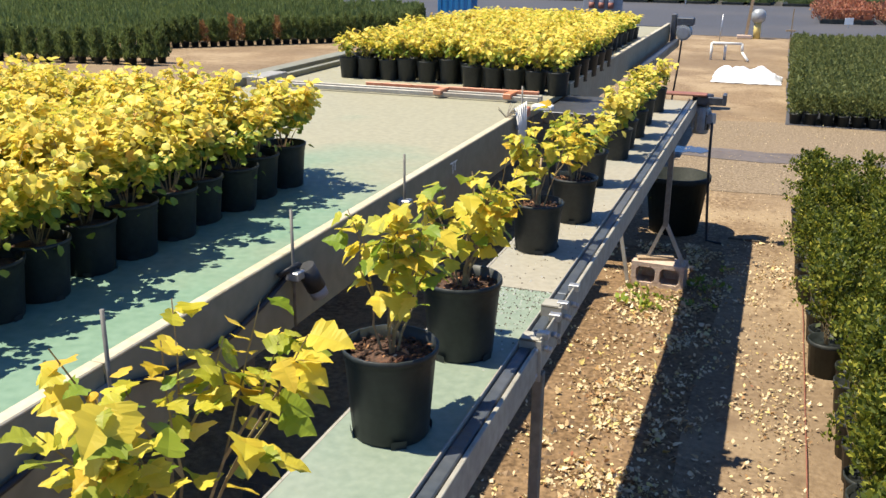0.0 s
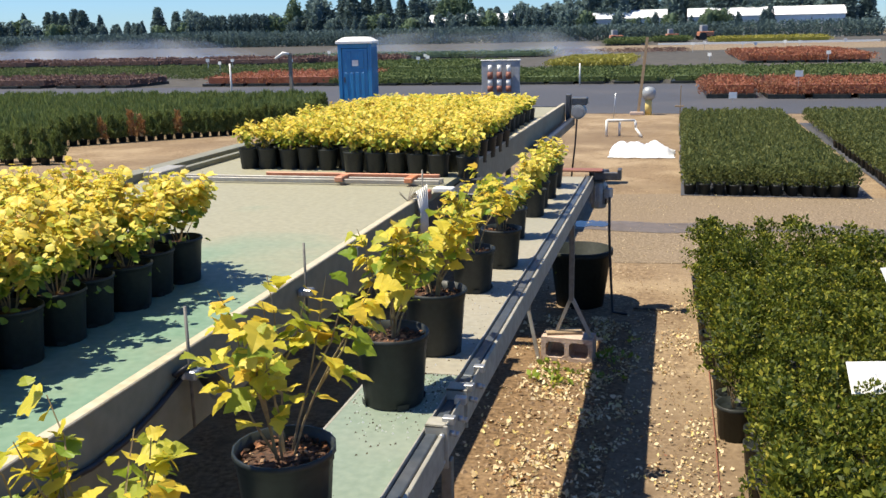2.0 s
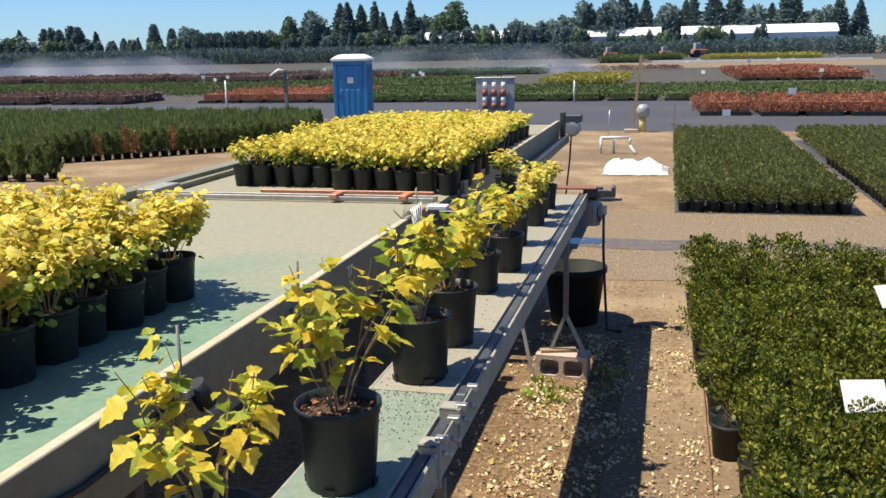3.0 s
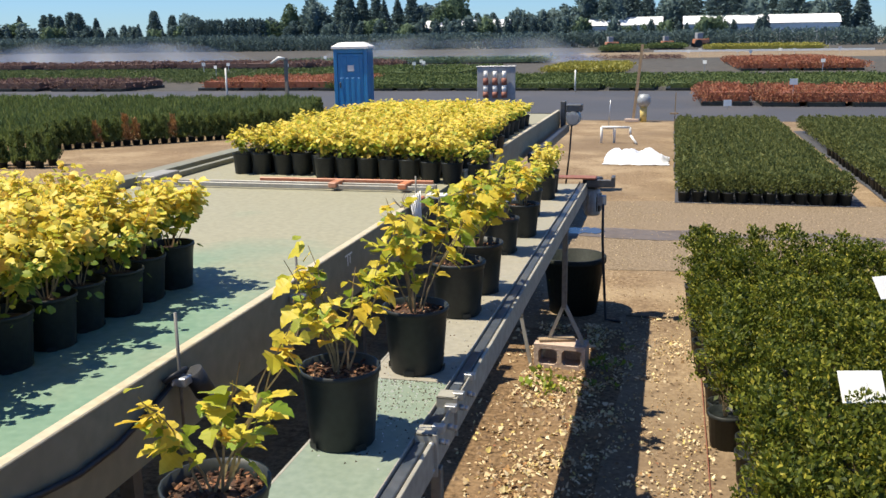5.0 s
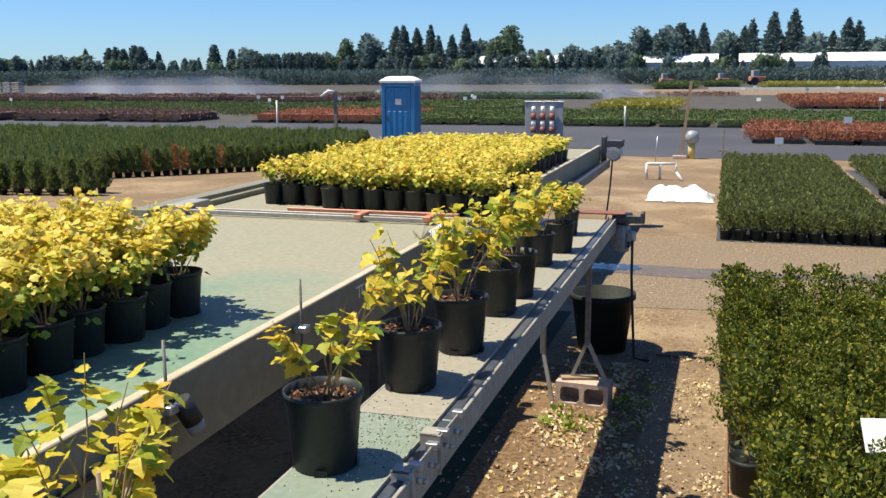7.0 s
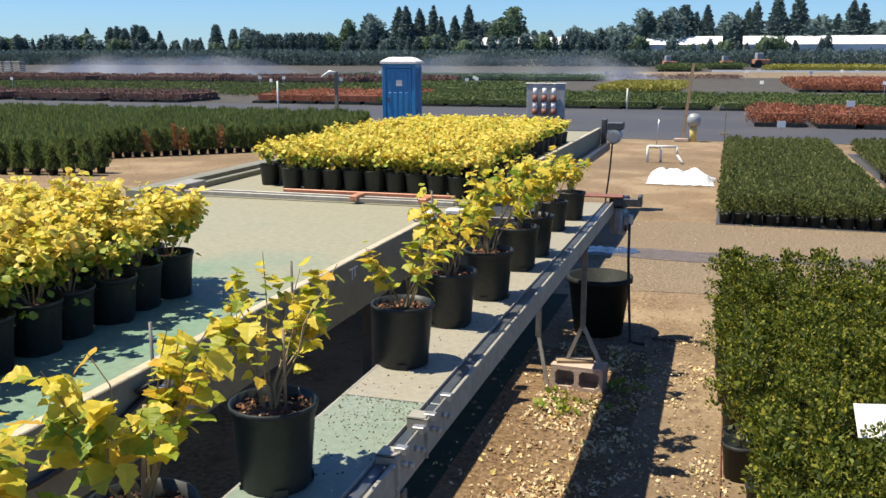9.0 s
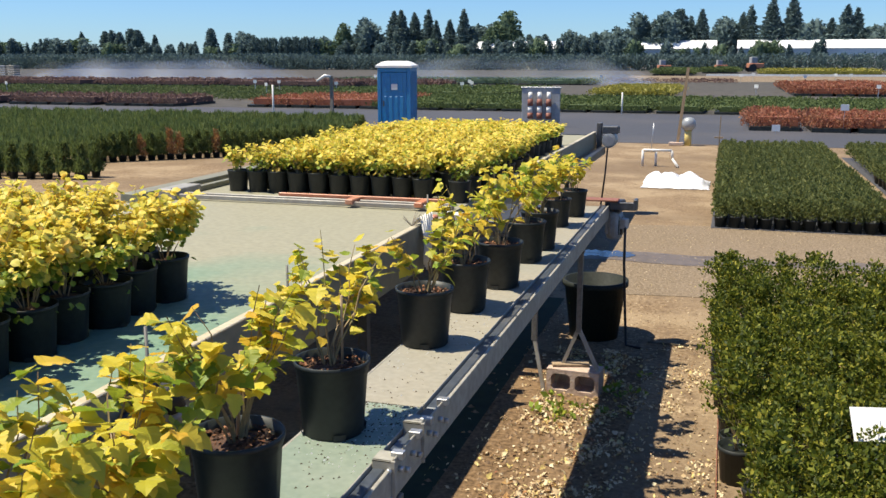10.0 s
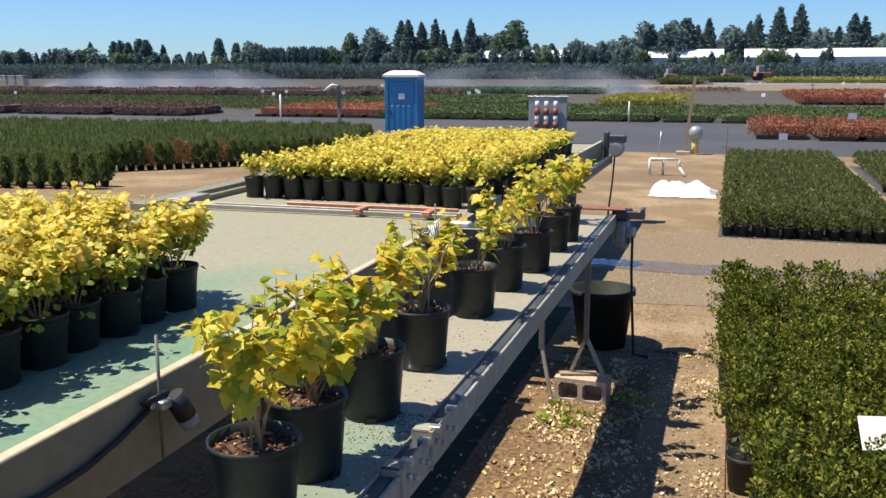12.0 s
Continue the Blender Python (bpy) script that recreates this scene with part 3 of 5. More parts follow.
def traffic_pose(crossing, k, t, turn, x_off):
    """Along the belt, then across to the row that builds up at the pusher bar."""
    u = free_run(crossing, t) if crossing is not None else 1e9
    if k is not None and k <= 10:
        u = min(u, TURN_Y + BELT_X - (along(LEAD, t) + PITCH * k))
    if u < TURN_Y:
        return pose(BELT_X + x_off, u, BELT_Z, 0, 0, turn)
    x = BELT_X - (u - TURN_Y)
    f = max(0.0, min(1.0, (-1.35 - x) / 1.2))
    y = TURN_Y + (0.24 + (along(SHIFT, t) if k is not None and k <= 10 else 0)) * f
    lift = DECK_Z - BELT_Z
    return pose(x + x_off * (1 - f), y, BELT_Z + lift * min(1.0, (u - TURN_Y) / 0.35), 0, 0, turn)


SAMPLES = [0.5 * i for i in range(25)]
CROSSINGS = [-11.63, -9.83, -8.33, -7.13, -6.13, -4.0, -1.87, -0.385, 2.23, 3.46, 5.53, 7.09, 8.89, 11.47, 12.93, 14.08, 14.88, 18.2]
LEAFY = {3.46: 95, 5.53: 105, 7.09: 80, 8.89: 55, 11.47: 95, 12.93: 105, 14.08: 145, 14.88: 165}
ASIDE = {-1.87: 0.07, -0.385: 0.02, 2.23: 0.06, 3.46: 0.05, 5.53: 0.055, 7.09: 0.0, 8.89: -0.015, 11.47: -0.005, 12.93: 0.005}
riders = []
for k in range(5):
    riders.append((dense_plant("golden-leaved shrub in a black pot at the pusher bar", "potted shrubs riding the conveyor", None, k), None, k, 60 * k, 0.0))
for i, c in enumerate(CROSSINGS):
    r = random.Random(100 + i)
    far = c < -3
    if far:
        p = dense_plant("golden-green shrub in a black pot riding the conveyor belt", "potted shrubs riding the conveyor", None, i)
    else:
        p = open_plant(200 + i, "yellow-green shrub with lobed leaves in a black pot", leaves=int(LEAFY.get(c, 90) * 1.85), height=(0.40, 0.44, 0.42)[i % 3])
    small = 0.80 if far else (0.90 if c < 0 else 1.0)
    tall = small * (1.08 if c > 0 else 1.0)
    p.scale = (small * (1.03 if c > 0 else 1.0), small * (1.03 if c > 0 else 1.0), tall)
    riders.append((p, c, 5 + i, r.uniform(0, 360), ASIDE.get(c, r.uniform(-0.01, 0.03))))

for p, *_ in riders[:5]:
    p.scale = (0.80, 0.80, 0.84)

# the block of finished rows, which the bar shoves along
block = []
for row in range(17):
    for col in range(11):
        r = random.Random(row * 37 + col)
        x = -3.95 + 0.203 * col + (0.08 if row % 2 else 0.0) + r.uniform(-0.012, 0.012)
        if row > 10:
            x -= 0.22
        y = TURN_Y + 0.24 + 0.205 * (row + 1) + r.uniform(-0.012, 0.012)
        turn = r.uniform(0, 360)
        p = dense_plant("golden-leaved shrub in a black nursery pot on the green deck", "block of golden shrubs on the table", pose(x, y, DECK_Z, 0, 0, turn) @ Matrix.Diagonal((0.80, 0.80, r.uniform(0.80, 0.95) - 0.006 * row, 1)), r.randrange(6))
        block.append((p, x, y, turn))



def joined(name, material, placed):
    """One mesh out of many placed copies of a mesh."""
    verts, faces = [], []
    for me, m in placed:
        o = len(verts)
        verts += [m @ v.co for v in me.vertices]
        faces += [[o + i for i in p.vertices] for p in me.polygons]
    out = bpy.data.meshes.new(name)
    out.from_pydata(verts, [], faces)
    out.materials.append(material)
    return out


rear = []
for row in range(17, 27):
    for col in range(11):
        r = random.Random(row * 37 + col)
        x = -4.17 + 0.203 * col + (0.08 if row % 2 else 0.0) + r.uniform(-0.012, 0.012)
        y = TURN_Y + 0.24 + 0.205 * (row + 1)
        rear.append(pose(x, y, DECK_Z, 0, 0, r.uniform(0, 360)) @ Matrix.Diagonal((0.80, 0.80, r.uniform(0.78, 0.92) - 0.006 * row, 1)))
REAR = tagged(new("rear_shrubs"), "closely packed golden shrubs at the back of the block", "plants", kind="stuff")
part("pots", joined("pots", POTMAT, [(POT_SIMPLE, m) for m in rear]), POTMAT, REAR)
part("golden_leaves", joined("golden_leaves", YELLOW, [(SPARE[1], m) for m in rear]), YELLOW, REAR)
part("green_leaves", joined("green_leaves", LEAFGREEN, [(SPARE[2], m) for m in rear]), LEAFGREEN, REAR)

# the nearer group that waits on the deck
for i in range(9):
    for j in range(10):
        r = random.Random(i * 11 + j + 900)
        x = -2.47 - 0.255 * i + r.uniform(-0.02, 0.02)
        y = 4.22 - 0.25 * j + (0.13 if i % 2 else 0.0) + r.uniform(-0.02, 0.02)
        m = pose(x, y, DECK_Z, 0, 0, r.uniform(0, 360)) @ Matrix.Diagonal((0.94, 0.94, r.uniform(0.88, 1.0), 1))
        p = dense_plant("bushy golden-leaved shrub in a black pot standing on the deck", "golden shrubs waiting on the deck", m, r.randrange(5), BUSHY, POT)


def pusher_bar():
    t = thing("pusher_bar", "long galvanised pusher bar with an orange arm across the deck", "pusher")
    y = 7.28
    bm = bm_new()
    box(bm, -4.35, y, DECK_Z + 0.012, -1.86, y + 0.03, DECK_Z + 0.05, 0.004)
    part("front_rail", bm, GREYRAIL, t)
    bm = bm_new()
    box(bm, -4.35, y + 0.12, DECK_Z + 0.005, -1.86, y + 0.15, DECK_Z + 0.05, 0.004)
    part("rear_rail", bm, GREYRAIL, t)
    bm = bm_new()
    box(bm, -3.45, y + 0.17, DECK_Z + 0.045, -1.9, y + 0.20, DECK_Z + 0.075, 0.004)
    part("orange_arm", bm, ORANGE, t, "orange painted square tube")
    for x in (-2.75, -2.15):
        bm = bm_new()
        box(bm, x, y - 0.03, DECK_Z + 0.03, x + 0.07, y + 0.17, DECK_Z + 0.072, 0.006)
        part("bracket", bm, ORANGE, t)
    bm = bm_new()
    box(bm, -4.52, y - 0.03, DECK_Z + 0.002, -4.34, y + 0.4, DECK_Z + 0.09, 0.006)
    part("end_carriage", bm, GREYRAIL, t)
    return t


BAR = pusher_bar()
bm = bm_new()
box(bm, -4.72, 7.0, DECK_Z + 0.001, -4.55, 9.6, DECK_Z + 0.075, 0.004)
box(bm, -4.48, 7.75, DECK_Z + 0.001, -4.42, 9.6, DECK_Z + 0.05, 0.004)
structure("guide_track", bm, WALLSTEEL, "grey steel guide track along the table edge", "track")



# ---------------------------------------------------------------- beds beside the conveyor


def blade_mesh(name, tufts, material, blades, height, spread, size, upright=0.7, seed=1, slim=0.28, jitter=0.35, tri=False):
    """Many small leaves or needles round the given (x, y, z, scale) tufts, as one mesh."""
    g = np.random.default_rng(seed)
    tufts = np.asarray(tufts, float)
    n = len(tufts) * blades
    base = np.repeat(tufts, blades, axis=0)
    sc = base[:, 3:4]
    a, d = g.uniform(0, 2 * np.pi, n), np.sqrt(g.random(n))
    h = g.random(n) ** 0.75
    prof = np.sqrt(np.clip(1 - (h * 2 - 0.75) ** 2 * 0.6, 0.1, 1))
    p = base[:, :3] + np.stack([np.cos(a) * d * spread * prof, np.sin(a) * d * spread * prof, h * height], 1) * sc
    dirv = np.stack([np.cos(a) * (1 - upright), np.sin(a) * (1 - upright), np.full(n, upright)], 1) + g.normal(0, jitter, (n, 3))
    dirv /= np.linalg.norm(dirv, axis=1, keepdims=True)
    side = np.cross(dirv, g.normal(0, 1, (n, 3)))
    side /= np.linalg.norm(side, axis=1, keepdims=True)
    s = size * g.uniform(0.6, 1.3, (n, 1)) * sc
    w = s * slim
    if tri:
        corners = [p + side * w * 1.2, p + dirv * s, p - side * w * 1.2]
    else:
        corners = [p, p + dirv * s * 0.5 + side * w, p + dirv * s, p + dirv * s * 0.5 - side * w]
    v = np.stack(corners, 1).reshape(-1, 3)
    me = bpy.data.meshes.new(name)
    idx = np.arange(len(v)).reshape(n, -1)
    me.from_pydata(v.tolist(), [], idx.tolist())
    me.materials.append(material)
    return me


def small_pot(r, h, sides=14):
    bm = bm_new()
    lathe(bm, [(0.0, 0.004), (r * 0.78, 0.0), (r * 0.93, h * 0.86), (r * 0.99, h * 0.87), (r, h), (r * 0.93, h), (r * 0.88, h * 0.86), (0.0, h * 0.88)], sides)
    return mesh_of("pot", bm, POTMAT)


POT_BOX = small_pot(0.10, 0.185, 18)
BOX_STEMS = []
BOX_LEAVES = []
for s in range(6):
    r = random.Random(s + 40)
    shoots = branches(r, 5, 0.10, 0.36, 0.15, 0.02)
    BOX_STEMS.append(mesh_of("stems", stems_bm(shoots, 0.003), STEM))
    tufts = [(r.gauss(0, 0.056), r.gauss(0, 0.056), 0.17 + 0.39 * r.random() ** 0.8, r.uniform(0.8, 1.3)) for _ in range(34)]
    BOX_LEAVES.append(blade_mesh("leaves", tufts, BOX, 34, 0.075, 0.038, 0.026, 0.5, s))

for j in range(29):
    y = 1.75 + 0.235 * j
    x0 = 0.50 if y < 5.2 else (0.385 if y < 6.35 else 0.30)
    for i in range(7):
        r = random.Random(j * 91 + i)
        sc = r.uniform(0.84, 1.14)
        m = pose(x0 + 0.235 * i + r.uniform(-0.02, 0.02), y + r.uniform(-0.02, 0.02), 0, 0, 0, r.uniform(0, 360)) @ Matrix.Scale(sc, 4)
        t = thing("box_shrub", "small-leaved dark green box shrub in a black pot", "potted plant", "bed of box shrubs", m)
        part("pot", POT_BOX, POTMAT, t)
        k = r.randrange(6)
        part("stem", BOX_STEMS[k], STEM, t)
        part("leaves", BOX_LEAVES[k], BOX, t)

# white plant tags standing in the box shrubs
for x, y, z, w, h, yaw in ((0.965, 4.64, 0.555, 0.215, 0.165, 12), (1.33, 5.98, 0.73, 0.12, 0.15, 30)):
    t = thing("plant_tag", "blank white card tag on a stake among the box shrubs", "plant tag", "", pose(x, y, 0, 0, 0, yaw))
    bm = bm_new()
    box(bm, -w / 2, -0.0015, z, w / 2, 0.0015, z + h, 0.001)
    bmesh.ops.rotate(bm, cent=(0, 0, z), matrix=Matrix.Rotation(radians(-38), 3, "X"), verts=bm.verts)
    c = part("card", bm, WHITEROOF, t, "white weatherproof card")
    bm = bm_new()
    tube(bm, [(0, 0.006, 0), (0, 0.006, z + h * 0.6)], 0.004, 6)
    part("stake", bm, STEEL, t)

POT_SMALL = small_pot(0.085, 0.16, 12)
HEATHS = [blade_mesh("needles", [(0, 0, 0.13, 1)], HEATH, 330, 0.27, 0.12, 0.042, 0.75, s) for s in range(4)]


def heath_bed(x0, x1, y0, y1, left_open, label):
    """Potted heaths in a close grid: the outer pots singly, the inner ones as one growth."""
    inner = []
    nx, ny = int((x1 - x0) / 0.195), int((y1 - y0) / 0.2)
    for j in range(ny):
        for i in range(nx):
            r = random.Random(i * 131 + j + int(x0 * 10))
            x, y = x0 + 0.195 * (i + 0.5) + r.uniform(-0.015, 0.015), y0 + 0.2 * (j + 0.5) + r.uniform(-0.015, 0.015)
            if j < 3 or (i == 0 and left_open and j < 30):
                t = thing("potted_heath", "low dark green heath in a small black pot", "potted plant", label, pose(x, y, 0, 0, 0, r.uniform(0, 360)) @ Matrix.Scale(r.uniform(0.9, 1.1), 4))
                part("pot", POT_SMALL, POTMAT, t)
                part("needles", r.choice(HEATHS), HEATH, t)
            else:
                inner.append((x, y, 0.13, r.uniform(0.88, 1.1)))
    ob = new("heath_growth", blade_mesh("heath_growth", inner, HEATH, 165, 0.26, 0.13, 0.05, 0.72, 11, 0.2, 0.4, True))
    tagged(ob, "close carpet of dark green potted heath", "plants", kind="stuff")
    sheet("bed_floor", x0 - 0.03, y0 - 0.02, x1 + 0.03, y1, 0.010, ASPHALT, "dark weed mat under the potted heaths", "mat", 0.02, 8)


heath_bed(0.13, 2.62, 13.5, 24.2, True, "front bed of potted heath")
heath_bed(2.98, 5.4, 13.6, 24.4, True, "second bed of potted heath")

# conifers in pots on the far side of the table
CON = []
for s in range(4):
    r = random.Random(s + 70)
    tufts = []
    for k in range(90):
        f = r.random()
        rad = 0.17 * (1.0 - f * 0.75)
        a = r.uniform(0, 6.28)
        tufts.append((rad * math.cos(a) * r.random() ** 0.5, rad * math.sin(a) * r.random() ** 0.5, 0.10 + 0.78 * f, 1.15 - 0.4 * f))
    CON.append((blade_mesh("needles", tufts, CONIFER, 16, 0.09, 0.05, 0.11, 0.86, s, 0.11, 0.25, True), blade_mesh("needles", tufts[:55], BROWNCON, 8, 0.09, 0.05, 0.13, 0.84, s, 0.11, 0.2)))


def conifer(x, y, brown, seed):
    r = random.Random(seed)
    t = thing("potted_conifer", "browned young conifer in a pot" if brown else "young upright green conifer in a black pot", "potted plant", "bed of young conifers",
              pose(x, y, 0, 0, 0, r.uniform(0, 360)) @ Matrix.Diagonal((0.95, 0.95, r.uniform(0.62, 0.78), 1)))
    part("pot", POT_BOX, POTMAT, t)
    bm = bm_new()
    tube(bm, [(0, 0, 0.15), (0.01, 0, 0.8)], [0.008, 0.003], 5)
    part("trunk", bm, BARK, t)
    part("needles", CON[seed % 4][1 if brown else 0], CONIFER, t)


k = 0
for i in range(16):
    for j in range(2):
        conifer(-11.8 - 0.36 * i, 15.6 + 0.4 * j - 0.06 * i, False, k)
        k += 1
for i in range(29):
    f = i / 17
    conifer(-13.6 + 2.7 * f, 18.3 + 2.5 * f, i in (5, 8, 9, 13), k)
    k += 1
for i in range(8):
    conifer(-9.15 - 0.10 * i, 22.75 + 0.40 * i, False, k)
    k += 1
inner = []
for j in range(46):
    for i in range(56):
        r = random.Random(i * 57 + j)
        x, y = -9.4 - 0.46 * i + 0.17 * (j % 3), 15.9 + 0.35 * j
        edge = 18.6 + (x + 13.6) * 0.92 if x > -13.6 else 0
        if (y < 18.2 and x > -11.9) or (x > -13.4 and y < edge + 0.3) or y > 28.6 or x < -0.95 * y - 2.5 or x > -9.2 - max(0.0, y - 22.7) * 0.33:
            continue
        inner.append((x + r.uniform(-0.08, 0.08), y + r.uniform(-0.08, 0.08), 0.12, r.uniform(0.85, 1.12)))
tagged(new("conifer_growth", blade_mesh("conifer_growth", inner, CONIFER, 165, 0.44, 0.26, 0.13, 0.90, 5, 0.12, 0.22, True)), "broad bed of young green conifers", "plants", kind="stuff")

# ---------------------------------------------------------------- distant beds


def field_bed(name, x0, x1, y0, y1, height, material, label, count, size, seed, floor=True):
    """A growing bed of leafy tops over a dark base."""
    g = np.random.default_rng(seed)
    tufts = np.stack([g.uniform(x0, x1, count), g.uniform(y0, y1, count), np.full(count, height * 0.25), g.uniform(0.75, 1.2, count)], 1)
    tagged(new(name, blade_mesh(name, tufts, material, 36, height * 0.78, size, size * 0.20, 0.55, seed, 0.34, 0.35, True)), label, "plants", kind="stuff")
    if floor:
        bm = bm_new()
        n = max(2, int((x1 - x0) / 1.2))
        for k in range(n):
            a, b = x0 + (x1 - x0) * k / n, x0 + (x1 - x0) * (k + 0.82) / n
            box(bm, a, y0, 0.012, b, y1, height * 0.28)
        tagged(new(name + "_pots", mesh_of(name + "_pots", bm, POTMAT)), "rows of black pots under the plants", "pots", kind="stuff")
        bm = bm_new()
        box(bm, x0 + 0.2, y0 + 0.3, height * 0.3, x1 - 0.2, y1 - 0.3, height * 0.86)
        tagged(new(name + "_core", mesh_of(name + "_core", bm, material)), "dense inner growth of the bed", "plants", kind="stuff")


GREEN_LABEL = "clipped green nursery bed in rows of pots"
for x0, x1 in ((-16.5, -11.3), (-11.1, -7.1), (-6.95, -2.95), (-2.72, -0.55), (-0.25, 4.5), (4.7, 10.5), (10.8, 22.0)):
    field_bed("green_bed", x0, x1, 42.8, 54, 0.38, FARGREEN, GREEN_LABEL, int((x1 - x0) * 95), 0.45, int(x0 * 7 + 300))
field_bed("red_bed", 1.0, 2.75, 33.2, 38.5, 0.52, REDLEAF, "bright red-leaved shrubs in pots", 190, 0.34, 21)
field_bed("red_bed", 2.95, 10.0, 32.9, 37.4, 0.52, REDLEAF, "bright red-leaved shrubs in pots", 700, 0.34, 22)
field_bed("red_bed", 4.5, 12.5, 67, 88, 0.6, REDLEAF, "distant red-leaved bed", 1200, 0.6, 23)
field_bed("yellow_bed", -8.2, -3.2, 62, 78, 0.45, FARYELLOW, "distant yellow-green bed", 800, 0.55, 24)
field_bed("yellow_bed", 6.0, 24.0, 165, 190, 0.9, FARYELLOW, "far yellow bed", 600, 1.2, 25)
field_bed("green_bed", -11.5, -5.5, 158, 190, 1.0, FARGREEN, "far green bed", 450, 1.1, 26)
field_bed("green_bed", -4.5, 2.0, 190, 215, 1.0, FARGREEN, "far green bed", 350, 1.1, 27)
field_bed("brown_bed", -12.0, 1.0, 98, 104, 0.5, DULLRED, "sparse brownish plants in rows", 120, 0.5, 28, False)
field_bed("red_bed", -23.0, -15.7, 43.0, 51, 0.5, REDLEAF, "orange-red shrubs in a long bed", 430, 0.4, 29)
for a, b in ((-60, -38), (-37, -31.6), (-30.9, -26.6)):
    field_bed("maroon_bed", a, b, 42.3, 46.5, 0.50, DULLRED, "maroon-leaved shrubs in a bed", int((b - a) * 34), 0.46, int(a) + 400)
field_bed("pale_green_bed", -78, -17, 50, 72, 0.26, FARGREEN, "low pale green ground cover", 3000, 0.5, 31, False)
for a, b in ((-86, -76), (-75, -60), (-58, -46), (-44, -32), (-30, -24)):
    field_bed("maroon_bed", a, b, 78, 86, 0.6, DULLRED, "far maroon hedge rows", int((b - a) * 18), 0.72, int(a) + 600)
field_bed("green_bed", -26, -13, 58, 74, 0.4, FARGREEN, GREEN_LABEL, 800, 0.55, 33)
field_bed("brown_bed", -40, -12, 92, 104, 0.5, TREEGREEN, "dull green rows far off", 900, 0.7, 34)

# a pale low wall and light sand along the far track
bm = bm_new()
box(bm, -3, 157, 0.012, 30, 157.4, 0.3)
structure("far_low_wall", bm, WHITEROOF, "long low white pipe wall far off", "wall")
sheet("sand_track", -14, 112, 60, 156, 0.02, GRAVEL, "pale sandy track between far beds", "track", 0.5, 12)

# ---------------------------------------------------------------- trees and glasshouses on the skyline


def crown_mesh(lobes, material, count, leaf, seed):
    """Fine foliage over and inside rounded bodies, each a (centre, profile) turned about its own axis."""
    g = np.random.default_rng(seed)
    verts, faces = [], []
    for (cx, cy), profile in lobes:
        zs, rs = np.array([p[0] for p in profile]), np.array([p[1] for p in profile])
        sides = 9
        o = len(verts)
        for z, r in zip(zs, rs):
            for k in range(sides):
                a = 2 * math.pi * k / sides
                q = r * 0.72 * g.uniform(0.8, 1.1)
                verts.append((cx + q * math.cos(a), cy + q * math.sin(a), z))
        for j in range(len(zs) - 1):
            for k in range(sides):
                faces.append((o + j * sides + k, o + j * sides + (k + 1) % sides, o + (j + 1) * sides + (k + 1) % sides, o + (j + 1) * sides + k))
        weight = rs + rs.max() * 0.15
        cum = np.cumsum((weight[1:] + weight[:-1]) * np.diff(zs))
        z = np.interp(g.random(count) * cum[-1], np.concatenate([[0], cum]), zs)
        r = np.interp(z, zs, rs) * (0.62 + 0.48 * g.random(count) ** 0.7)
        a = g.uniform(0, 2 * np.pi, count)
        p = np.stack([cx + r * np.cos(a), cy + r * np.sin(a), z], 1)
        d = np.stack([np.cos(a), np.sin(a), g.uniform(-0.3, 0.8, count)], 1) + g.normal(0, 0.45, (count, 3))
        d /= np.linalg.norm(d, axis=1, keepdims=True)
        w = np.cross(d, g.normal(0, 1, (count, 3)))
        w /= np.linalg.norm(w, axis=1, keepdims=True)
        size = leaf * g.uniform(0.6, 1.5, (count, 1))
        o = len(verts)
        verts += np.stack([p + w * size * 0.45, p + d * size, p - w * size * 0.45], 1).reshape(-1, 3).tolist()
        faces += [(o + 3 * i, o + 3 * i + 1, o + 3 * i + 2) for i in range(count)]
    me = bpy.data.meshes.new("crown")
    me.from_pydata(verts, [], faces)
    me.materials.append(material)
    return me


def fir_crown(seed, broad, count=2600):
    """Tiers of boughs that grow shorter towards a thin tip."""
    g = random.Random(seed)
    profile = [(0.05, broad * 0.5)]
    z = 0.09
    while z < 0.93:
        r = broad * (1.0 - z) ** 0.85
        profile += [(z, r * g.uniform(0.85, 1.12)), (z + 0.045, r * g.uniform(0.55, 0.72))]
        z += 0.065
    profile.append((1.0, 0.004))
    return crown_mesh([((0, 0), profile)], TREEHAZE, count, 0.034, seed)


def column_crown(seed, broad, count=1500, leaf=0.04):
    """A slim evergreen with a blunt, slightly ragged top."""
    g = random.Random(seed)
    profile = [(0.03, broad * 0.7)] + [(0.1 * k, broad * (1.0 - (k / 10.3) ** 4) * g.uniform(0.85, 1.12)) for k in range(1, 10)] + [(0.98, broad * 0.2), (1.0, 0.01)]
    return crown_mesh([((0, 0), profile)], TREEHAZE, count, leaf, seed)


def broad_crown(seed, material, count=420, leaf=0.05):
    """Several rounded masses of leaves, with notches between them."""
    g = random.Random(seed)
    lobes = []
    for k in range(7):
        a, d = g.uniform(0, 6.28), g.uniform(0.0, 0.24)
        r, top = g.uniform(0.15, 0.24), (1.0 if k == 0 else g.uniform(0.62, 0.95))
        low = g.uniform(0.05, 0.3)
        lobes.append(((d * math.cos(a), d * math.sin(a)), [(low + (top - low) * f, r * math.sqrt(max(0.004, 1 - (2 * f - 1) ** 2))) for f in (0, 0.06, 0.2, 0.4, 0.6, 0.8, 0.94, 1)]))
    return crown_mesh(lobes, material, count, leaf, seed)


